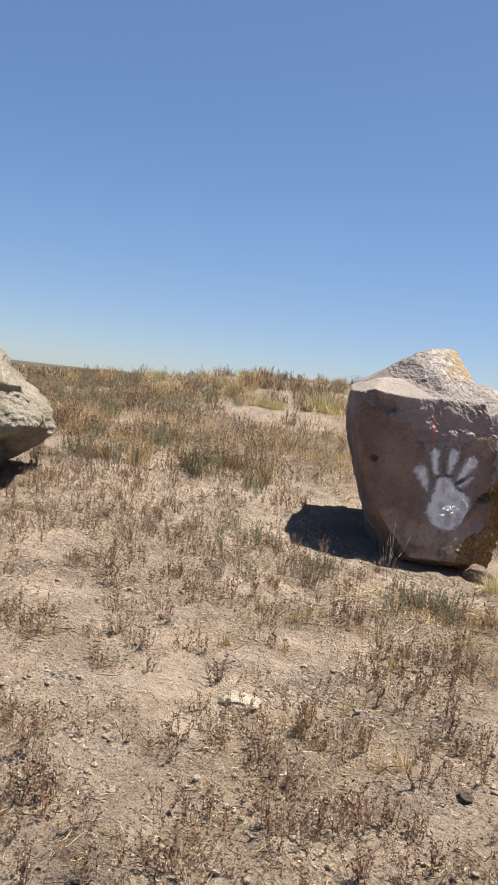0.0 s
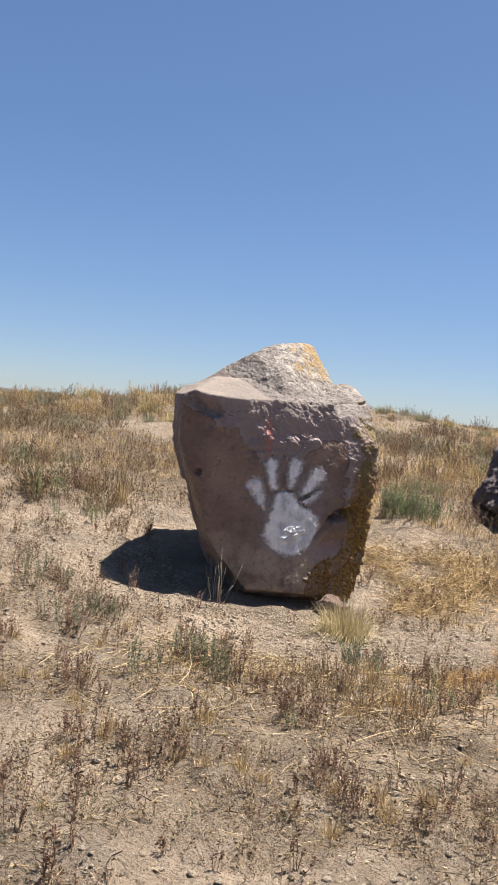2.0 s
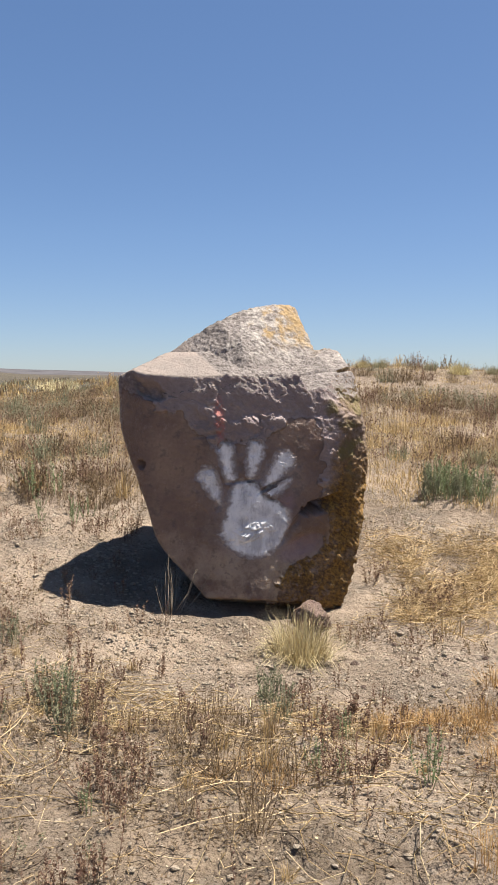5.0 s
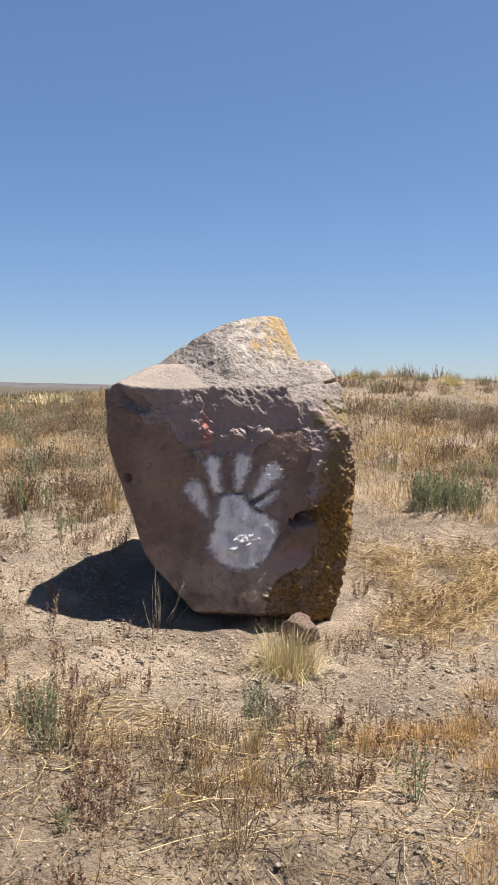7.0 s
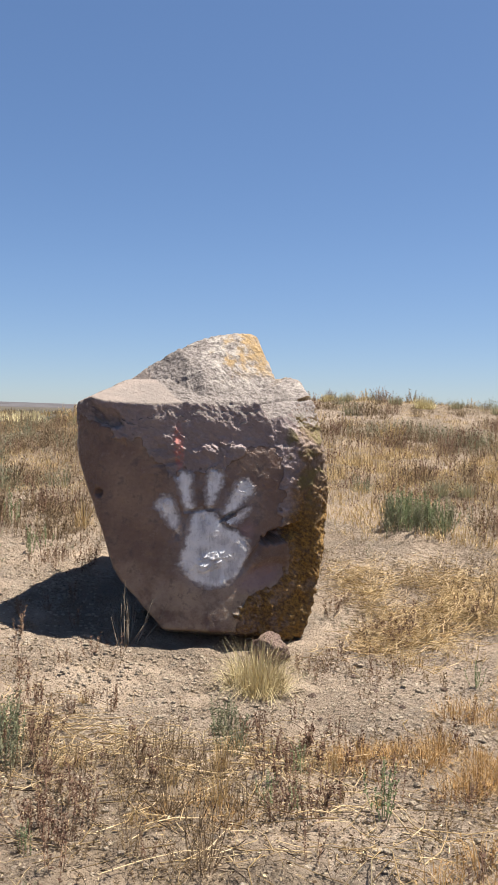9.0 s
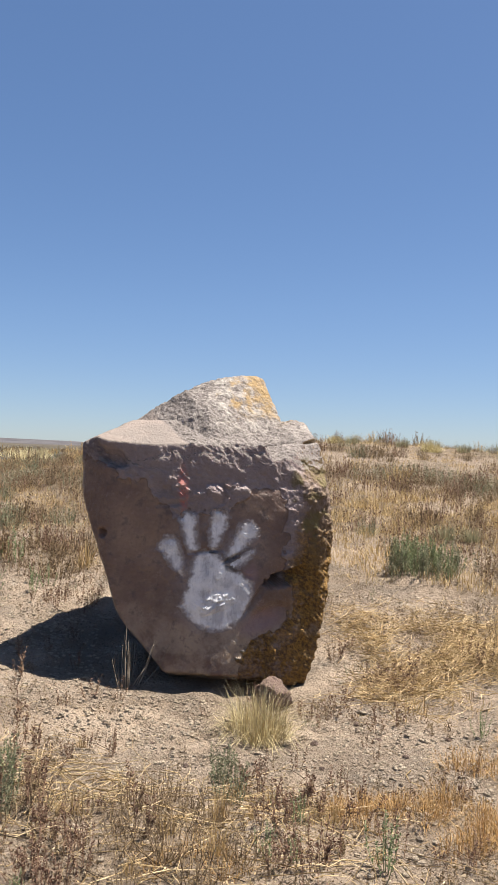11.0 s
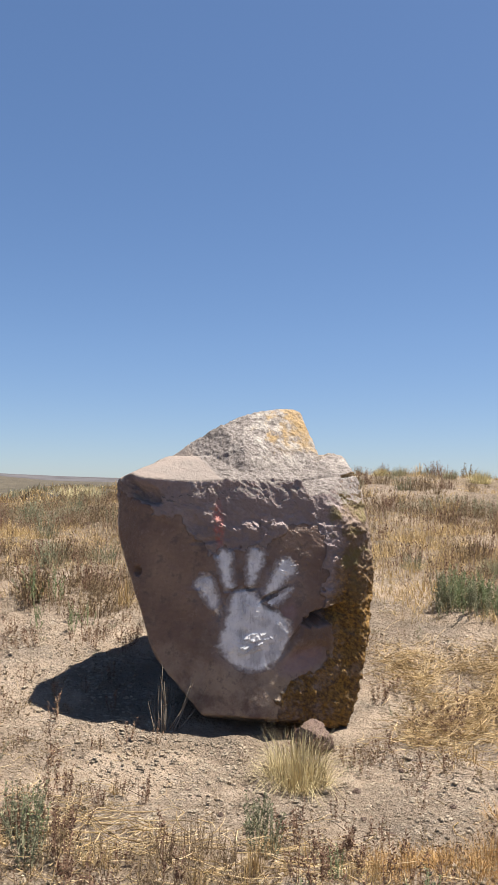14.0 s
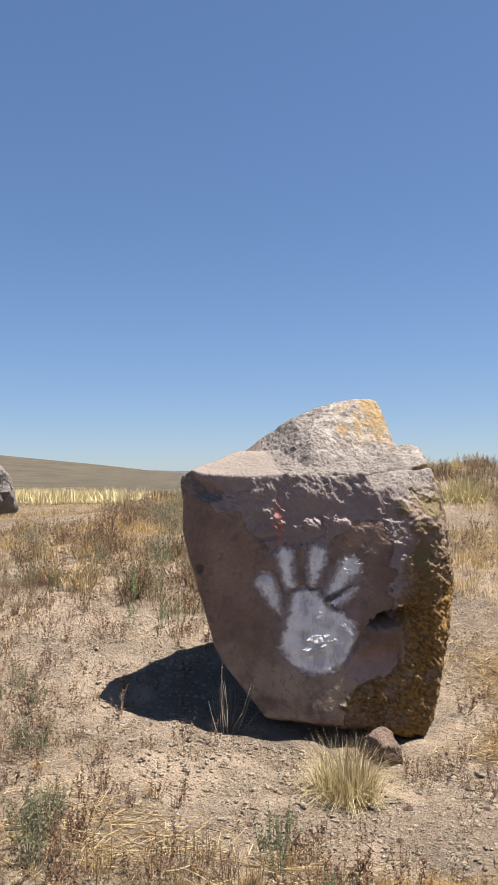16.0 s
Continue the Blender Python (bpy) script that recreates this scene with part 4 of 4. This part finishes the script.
for cx, cy, spread, count, name in CLUSTERS:
    for i in range(count):
        ang, r = rng.uniform(0, 6.283), spread * math.sqrt(rng.uniform(0, 1))
        plant(name, KINDS[name][int(rng.integers(0, 4))], cx + r * math.cos(ang), cy + r * math.sin(ang), rng.uniform(*SIZES[name]), None, *LOOKS[name], "weeds before the boulder")
AMBER_MESHES = meshes_of([([], heap([grass_shape(110, 0.15, 0.11, 1.0, 0.0028), weed_shape(9, 0.13, 0.09, 0.013, 12, 0.8)])) for _ in range(3)], AMBER)
for i in range(26):
    ang, r = rng.uniform(0, 6.283), math.sqrt(rng.uniform(0, 1))
    plant("grass_clump", AMBER_MESHES[i % 3], 1.63 + r * 0.38 * math.cos(ang), 6.14 + r * 0.25 * math.sin(ang), rng.uniform(0.5, 0.85), None, "low amber dry grass clump with husks", "grass", "amber grass patch")
for px, py, k in ((1.62, 6.86, 0.9), (1.75, 6.90, 1.0), (1.88, 6.82, 0.9), (1.85, 7.32, 0.9), (2.0, 7.25, 1.0), (1.95, 5.45, 0.9), (2.1, 5.6, 1.0), (2.05, 5.3, 0.8), (1.85, 5.25, 0.8), (0.95, 5.5, 0.7), (1.08, 5.42, 0.7), (0.85, 5.33, 0.6)):
    plant("grass_clump", AMBER_MESHES[int(rng.integers(0, 3))], px, py, k, None, "low amber dry grass clump with husks", "grass")
for i in range(14):
    ang, r = rng.uniform(0, 6.283), math.sqrt(rng.uniform(0, 1))
    plant("dry_weed", BROWN_MESHES[i % 4], 1.75 + r * 0.30 * math.cos(ang), 8.75 + r * 0.45 * math.sin(ang), rng.uniform(0.6, 0.9), None, *LOOKS["dry_weed"], "brown weeds beside the straw")
for i in range(34):
    ang, r = rng.uniform(0, 6.283), math.sqrt(rng.uniform(0, 1))
    plant("green_weed", (GREEN_MESHES, SAGE_MESHES)[i % 5 > 2][i % 4], 0.72 + r * 0.35 * math.cos(ang), 10.14 + r * 0.26 * math.sin(ang), rng.uniform(0.9, 1.5), None, "tall fresh green weed behind the boulder", "weed", "green weed patch")
BUSH = [meshes_of([([], heap([grass_shape(420, 0.42, 0.26, 0.6, 0.009), grass_shape(120, 0.3, 0.3, 0.9, 0.009)]))], GOLD)[0], meshes_of([([], heap([grass_shape(260, 0.50, 0.3, 0.45, 0.012), weed_shape(22, 0.50, 0.3, 0.03, 18, 0.5)]))], SILVER)[0]]
for px, py, k, m in ((-1.2, 20.0, 1.1, 0), (-0.6, 20.4, 0.8, 1), (-1.9, 20.3, 0.9, 1), (-3.0, 20.3, 0.9, 1), (-3.4, 20.2, 0.8, 0), (-5.8, 21.6, 1.0, 0), (-4.4, 15.4, 0.9, 0), (-4.9, 16.4, 0.7, 1),
                    (-5.2, 19.8, 0.9, 1), (0.3, 20.1, 0.9, 1), (0.9, 20.3, 0.7, 0), (-6.5, 20.0, 0.8, 1), (-7.3, 19.0, 0.9, 0), (0.68, 11.4, 0.75, 1), (0.95, 11.5, 0.7, 1), (1.7, 19.6, 0.8, 1)):
    plant("bush", BUSH[m], px, py, k * (0.7, 0.52)[m], None, ("golden dry bunchgrass bush on the hill", "grey-green scrub bush on the hill")[m], "bush", "bushes on the hill")


SHRUB_SHAPES = [heap([weed_shape(24, 0.34, 0.17, 0.028, 14, 0.65), grass_shape(40, 0.3, 0.16, 0.7, 0.006)]) for _ in range(4)]
SHRUBS = [[meshes_of([([], s)], m)[0] for s in SHRUB_SHAPES] for m in (BROWN, RUSSET, STRAW, SAGE)]
SHRUB_LOOKS = ("brown dry shrub on the scrubby hillside", "reddish dry shrub on the scrubby hillside", "straw-coloured dry shrub on the hillside", "grey-green low shrub on the hillside")
sx2, sy2 = scattered(150, -6.5, -1.3, 8.3, 10.4, lambda x, y: np.clip(0.35 + 0.9 * fractal(x, y, np.zeros_like(x), 0.9, 2, 0.6, 49), 0, 1))
sx, sy = scattered(330, -8.5, 4.6, 9.9, 18.0, lambda x, y: np.clip(0.5 + 0.8 * fractal(x, y, np.zeros_like(x), 1.5, 2, 0.6, 47), 0.05, 1))
for px, py, k in ((-2.42, 14.8, 1.7), (-3.4, 14.3, 0.8), (-3.15, 14.2, 0.7), (-4.97, 16.75, 0.8)):
    plant("bush", BUSH[0], px, py, k * 0.7, None, "golden dry bunchgrass bush on the hill", "bush", "bushes on the hill")
sx3, sy3 = scattered(260, -11.0, 4.6, 15.0, 23.0, lambda x, y: np.clip(0.6 + 0.8 * fractal(x, y, np.zeros_like(x), 1.8, 2, 0.6, 46), 0.1, 1))
sx, sy = np.concatenate([sx, sx2, sx3]), np.concatenate([sy, sy2, sy3])
for i in range(len(sx)):
    m = (0, 0, 1, 2, 3)[int(rng.integers(0, 5))]
    plant("shrub", SHRUBS[m][i % 4], float(sx[i]), float(sy[i]), float(rng.uniform(0.55, 1.15)), None, SHRUB_LOOKS[m], "shrub", "shrubs over the hillside")


# ---- weeds strewn over the ground ----
def weed_chance(x, y):
    clump = fractal(x, y, np.zeros_like(x), 0.55, 3, 0.6, 71)
    thin_out = 1 - 0.15 * ramp01(np.hypot(x - 0.3, y - 3.8), 2.8, 4.5)
    open_soil = 0.22 * np.exp(-((x - 0.7) / 1.4) ** 4 - ((y - 5.4) / 1.1) ** 4)
    return np.clip(0.52 - open_soil + 1.05 * clump, 0.04, 1) * (1 - 0.95 * bare(x, y)) * thin_out


wx, wy = scattered(3500, -4.6, 3.0, 1.7, 8.6, weed_chance)
near = np.argsort((wx - 0.5) ** 2 + (wy - 4.8) ** 2)
for i in near[:260]:
    m = int(rng.integers(0, 9))
    plant("russet_weed", RUSSET_MESHES[m] if m < 7 else TUFT_MESHES[m - 7], float(wx[i]), float(wy[i]), float(rng.uniform(0.55, 1.3)), None,
          *(LOOKS["russet_weed"] if m < 7 else LOOKS["grass_tuft"]), "weeds on the bare soil") if m < 7 else plant(
        "grass_tuft", TUFT_MESHES[m - 7], float(wx[i]), float(wy[i]), float(rng.uniform(0.3, 0.6)), None, *LOOKS["grass_tuft"], "tufts on the bare soil")
rest = near[260:]
stuff("russet_weeds", strewn(LIGHT_RUSSET, wx[rest], wy[rest], rng.uniform(0.5, 1.15, len(rest))), RUSSET, "reddish-brown dry weeds scattered over the soil", "weeds")
lx, ly = scattered(4000, -4.6, 3.4, 1.7, 9.4, lambda x, y: np.clip(weed_chance(x, y) + 0.55 * np.exp(-((x - 1.0) / 1.6) ** 4 - ((y - 5.0) / 0.95) ** 4), 0, 1))
bx4, by4 = scattered(260, 0.3, 3.0, 8.9, 9.9, lambda x, y: np.clip(0.5 + 0.9 * fractal(x, y, np.zeros_like(x), 0.4, 2, 0.6, 48), 0, 1))
lx, ly = np.append(lx, bx4), np.append(ly, by4)
stuff("low_weeds", strewn(LOW_SHAPES, lx, ly, rng.uniform(0.5, 1.2, len(lx))), BROWN, "low sprawling brown weeds over dry soil", "weeds")
gx2, gy2 = scattered(950, -4.6, 3.4, 1.7, 9.6, lambda x, y: weed_chance(x, y) * 0.7)
stuff("green_sprigs", strewn(LOW_SHAPES, gx2, gy2, rng.uniform(0.4, 0.9, len(gx2))), SAGE, "small grey-green sprigs on dry soil", "weeds")


# ---- dry grass of the hill and the plain ----
def field_chance(x, y):
    return np.clip(grass_cover(x, y) * 1.0 + 0.35 * fractal(x, y, np.zeros_like(x), 0.9, 3, 0.6, 44) - 0.08 + 0.75 * ramp01(y, 9.45, 10.2) * ramp01(x, -1.5, 0.5), 0, 1) * (1 - bare(x, y)) * np.where((y < 7.6) & (np.abs(x) < 2.3), 0.15, 1.0)


def hue_patch(x, y):
    return 0.75 * fractal(x, y, np.zeros_like(x), 2.2, 4, 0.65, 91)


fx, fy = scattered(9600, -9.0, 5.5, 6.8, 16.0, field_chance)
hue = hue_patch(fx, fy) + rng.normal(0, 0.28, len(fx))
for low, high, material, shapes, name, label in ((-9, -0.62, SAGE, FIELD_STALKS, "sage_scrub", "grey-green weeds mixed into the dry grass"), (-0.62, 0.02, BROWN, FIELD_STALKS, "brown_scrub", "brown dry weeds over the hillside"), (0.02, 0.22, RUSSET, FIELD_STALKS, "russet_scrub", "reddish dry weeds over the hillside"),
                                                 (0.22, 9, STRAW, FIELD_SHAPES, "dry_grass", "straw-coloured dry grass over the hillside")):
    pick = (hue >= low) & (hue < high)
    stuff(name, strewn(shapes, fx[pick], fy[pick], rng.uniform(0.5, 1.0, int(pick.sum()))), material, label, "dry grass")
dx, dy = scattered(6500, -26.0, 6.0, 14.0, 34.0, lambda x, y: np.clip(grass_cover(x, y) * 1.2, 0, 1) * (np.degrees(np.arctan2(-(x - 1.5), y)) < 62))
hue = hue_patch(dx, dy) + rng.normal(0, 0.25, len(dx))
for low, high, material, shapes, name, label in ((-9, -0.75, SAGE, FIELD_STALKS, "sage_scrub", "grey-green scrub far over the slope"), (-0.75, -0.1, BROWN, FIELD_SHAPES, "brown_grass", "brown dry grass far over the slope"),
                                                 (-0.1, 9, STRAW, FIELD_SHAPES, "dry_grass", "golden dry grass far over the plain")):
    pick = (hue >= low) & (hue < high)
    stuff(name, strewn(shapes, dx[pick], dy[pick], rng.uniform(0.45, 1.0, int(pick.sum()))), material, label, "dry grass")
ex, ey = scattered(7000, -62.0, 14.0, 28.0, 92.0, lambda x, y: np.clip(0.6 + 0.5 * fractal(x, y, np.zeros_like(x), 6.0, 3, 0.6, 95), 0, 1) * (np.degrees(np.arctan2(-(x - 1.5), y)) < 60))
hue = hue_patch(ex, ey) + rng.normal(0, 0.25, len(ex))
FAR_SHAPES = [grass_shape(13, 0.40, 0.45, 0.6, 0.045) for _ in range(4)]
for low, high, material, name, label in ((-9, -0.2, SILVER, "far_scrub", "grey-green scrub on the distant plain"), (-0.2, 0.3, BROWN, "far_brown_grass", "brown dry grass on the distant plain"), (0.3, 9, STRAW, "far_dry_grass", "pale dry grass on the distant plain")):
    pick = (hue >= low) & (hue < high)
    stuff(name, strewn(FAR_SHAPES, ex[pick], ey[pick], rng.uniform(0.7, 1.4, int(pick.sum()))), material, label, "dry grass")
gx3, gy3 = scattered(160, -36.0, -22.0, 30.0, 40.0, lambda x, y: np.exp(-((np.degrees(np.arctan2(-x, y)) - 34.5) / 1.2) ** 2))
bx, by = scattered(4600, -46.0, -8.0, 22.0, 44.0, lambda x, y: np.exp(-((np.hypot(x, y) - 37) / 3.5) ** 2) * ramp01(np.degrees(np.arctan2(-x, y)), 39, 44))
stuff("golden_grass_band", strewn([grass_shape(50, 0.62, 0.5, 0.6, 0.035) for _ in range(3)], np.append(bx, gx3), np.append(by, gy3), rng.uniform(0.8, 1.3, len(bx) + len(gx3))), PALE_GOLD, "band of tall pale golden grass on the plain", "dry grass")


# ---- straw, twigs, pebbles ----
def litter(count, places, length, thick, lift):
    """Bent stems lying about, each of three lengths along an arc."""
    x, y = places
    x, y = x[:count], y[:count]
    m = len(x)
    ang, ln = rng.uniform(0, 6.283, m), length * rng.uniform(0.3, 1.2, m)
    bend = rng.normal(0, 0.5, m)
    tilt = rng.normal(0, 1, m) * lift
    knots, px, py = [], x, y
    rise = np.abs(rng.normal(0, 1, m)) * lift * 0.6
    for k in range(4):
        knots.append(np.stack([px, py, ground_height(px, py) + thick * 0.6 + rise + np.maximum(tilt * k / 3, 0)], 1))
        px, py = px + np.cos(ang) * ln / 3, py + np.sin(ang) * ln / 3
        ang = ang + bend
    t = thick * rng.uniform(0.6, 1.2, m)
    return heap([rods(knots[k], knots[k + 1], t * (0.5 - 0.08 * k), t * (0.42 - 0.08 * k)) for k in range(3)])


def straw_mat(x, y):
    tufts = 0.55 + 0.9 * fractal(x, y, np.zeros_like(x), 0.35, 3, 0.6, 66)
    return np.clip(np.exp(-(((x - 1.02) / 0.80) ** 2 + ((y - 8.5) / 0.50) ** 2)) * np.clip(tufts, 0, 1) ** 1.5, 0, 1)


stuff("straw_mat", litter(3600, scattered(34000, -0.2, 2.8, 7.5, 9.5, straw_mat), 0.21, 0.0044, 0.05), HEAP_STRAW, "matted heap of pale flattened straw", "straw")
stuff("loose_straw", litter(560, scattered(9000, -0.8, 2.2, 4.7, 6.4, lambda x, y: np.clip(0.5 * np.exp(-((x + 0.1) / 0.45) ** 2 - ((y - 5.5) / 0.5) ** 2) + 0.5 * np.exp(-((x - 0.8) / 1.1) ** 2 - ((y - 5.55) / 0.45) ** 2) + np.exp(-((x - 0.08) / 0.35) ** 2 - ((y - 5.84) / 0.2) ** 2) + np.exp(-((x - 0.9) / 0.4) ** 2 - ((y - 5.95) / 0.14) ** 2), 0, 1)), 0.34, 0.0048, 0.03), MAT_STRAW, "loose pale straw stems between the weeds", "straw")
stuff("straw_litter", litter(5200, scattered(12000, -4.2, 3.0, 1.7, 7.0, weed_chance), 0.09, 0.0032, 0.012), MAT_STRAW, "bits of pale straw lying on the soil", "straw")
for px, py, reach in ((0.02, 5.72, 0.42), (0.10, 5.80, 0.36), (-0.05, 5.62, 0.34), (0.20, 5.86, 0.30), (0.26, 5.74, 0.34), (0.15, 5.66, 0.40), (0.32, 5.92, 0.26), (0.90, 5.95, 0.40), (0.78, 5.90, 0.34), (1.05, 6.00, 0.30),
                      (1.18, 5.98, 0.26), (0.62, 6.30, 0.26), (0.70, 5.45, 0.44), (1.30, 5.20, 0.42), (1.55, 5.40, 0.30), (-0.35, 5.25, 0.36), (1.42, 6.75, 0.20)):
    stalk = new("dry_stalk", fast_mesh("dry_stalk", *litter(1, (np.array([px]), np.array([py])), reach, 0.006, 0.02), STRAW))
    tagged(stalk, "long pale dry stalk lying on the soil", "stalk", "fallen stalks")
stuff("twigs", litter(2600, scattered(9000, -4.2, 3.0, 1.7, 7.4, lambda x, y: np.clip(weed_chance(x, y) * 0.5 + 0.7 * np.exp(-((x - 1.8) / 1.0) ** 4 - ((y - 5.0) / 0.9) ** 4), 0, 1)), 0.13, 0.0034, 0.02), DEAD_TWIG, "thin dry twigs lying on the soil", "twigs")


def pebble_shape():
    bm = bmesh.new()
    bmesh.ops.create_icosphere(bm, subdivisions=1, radius=1.0)
    v = np.array([p.co[:] for p in bm.verts])
    t = np.array([[p.index for p in f.verts] for f in bm.faces])
    bm.free()
    v = v * np.array([1.0, 0.75, 0.5]) * (1 + rng.normal(0, 0.24, (len(v), 1)))
    v[:, 2] += 0.2
    return v, np.zeros((0, 4), int), t


hx, hy = scattered(190000, -4.2, 3.2, 1.6, 9.5, lambda x, y: np.clip(0.08 + 0.55 * weed_chance(x, y) + 0.5 * np.exp(-((x - 1.0) / 1.6) ** 4 - ((y - 5.1) / 1.0) ** 4), 0.05, 1) * (1 - 0.6 * bare(x, y)))
flat = rng.normal(0, 1, (len(hx), 3)) * np.array([1, 1, 0.35])
flat /= np.linalg.norm(flat, axis=1)[:, None]
long = 0.006 + 0.018 * rng.uniform(0, 1, len(hx)) ** 2
stuff("leaf_litter", leaflets(np.stack([hx, hy, ground_height(hx, hy) + 0.004], 1), flat, long, long * rng.uniform(0.2, 0.6, len(hx))), HUSK, "crumbled dead leaves and husks over the soil", "litter")
PALE_LEAF = plant_material("pale_leaf", (0.40, 0.29, 0.15), (0.54, 0.42, 0.24), (0.66, 0.56, 0.37))
ox, oy = scattered(5200, -0.6, 2.5, 4.4, 6.3, lambda x, y: np.clip(fractal(x, y, np.zeros_like(x), 0.35, 2, 0.6, 53) * 0.7 + 0.28, 0.02, 1) * np.exp(-((x - 1.0) / 1.3) ** 4 - ((y - 5.2) / 0.85) ** 4))
lie = rng.normal(0, 1, (len(ox), 3)) * np.array([1, 1, 0.5])
lie /= np.linalg.norm(lie, axis=1)[:, None]
span = rng.uniform(0.006, 0.017, len(ox))
stuff("pale_leaves", leaflets(np.stack([ox, oy, ground_height(ox, oy) + rng.uniform(0.006, 0.05, len(ox))], 1), lie, span, span * rng.uniform(0.3, 0.6, len(ox))), PALE_LEAF, "pale cream dead leaves caught among the weeds", "litter")
PEBBLES = [pebble_shape() for _ in range(6)]
CLOD = plain_rock_material("soil_clod", (0.36, 0.285, 0.205), (0.48, 0.385, 0.285), (0.60, 0.495, 0.375))
px1, py1 = scattered(34000, -3.2, 3.2, 1.6, 10.4, lambda x, y: np.clip(0.35 + 0.5 * fractal(x, y, np.zeros_like(x), 0.4, 2, 0.5, 61), 0.05, 1))
stuff("soil_clods", strewn(PEBBLES, px1, py1, 0.004 + 0.017 * rng.uniform(0, 1, len(px1)) ** 4), CLOD, "small clods of dry tan soil", "clods")
cx, cy = scattered(48000, -2.6, 2.9, 5.9, 9.6, lambda x, y: np.clip((0.12 + bare(x, y)) * (0.5 + 0.6 * fractal(x, y, np.zeros_like(x), 0.3, 2, 0.5, 63)), 0, 1))
stuff("crumbled_soil", strewn(PEBBLES, cx, cy, 0.003 + 0.014 * rng.uniform(0, 1, len(cx)) ** 3), CLOD, "crumbled crust of dry soil on the bare apron", "clods")
px2, py2 = scattered(2600, -1.5, 2.6, 5.6, 8.2, lambda x, y: 0.1 + 0.9 * np.exp(-(((x - 1.2) / 0.9) ** 2 + ((y - 7.1) / 0.7) ** 2)))
stuff("gravel", strewn(PEBBLES, px2, py2, 0.004 + 0.008 * rng.uniform(0, 1, len(px2)) ** 3), CLOD, "loose tan gravel and crumbs beside the boulder", "gravel")
PEBBLE_MESHES = [fast_mesh("pebble", *s, PURPLE_STONE) for s in PEBBLES]
for px, py, k in ((0.84, 7.02, 0.030), (1.19, 6.50, 0.022), (1.02, 6.62, 0.018), (0.42, 6.35, 0.020), (0.12, 6.55, 0.016), (1.35, 6.95, 0.024), (1.50, 7.30, 0.020), (0.20, 3.05, 0.035), (-0.95, 2.10, 0.04), (0.95, 7.45, 0.025), (1.12, 7.25, 0.03)):
    plant("pebble", PEBBLE_MESHES[int(rng.integers(0, 6))], px, py, k, None, "small dark pebble lying on the soil", "pebble", "pebbles on the soil")
PALE = plain_rock_material("pale_crust", (0.52, 0.42, 0.32), (0.60, 0.50, 0.39), (0.66, 0.56, 0.45))
other_boulder("flat_stone", (-0.79, 3.47), (0.19, 0.15, 0.034), BLOCK, PALE, 21, "pale flat stone half sunk in the soil", 4, "stone", sink=0.012)
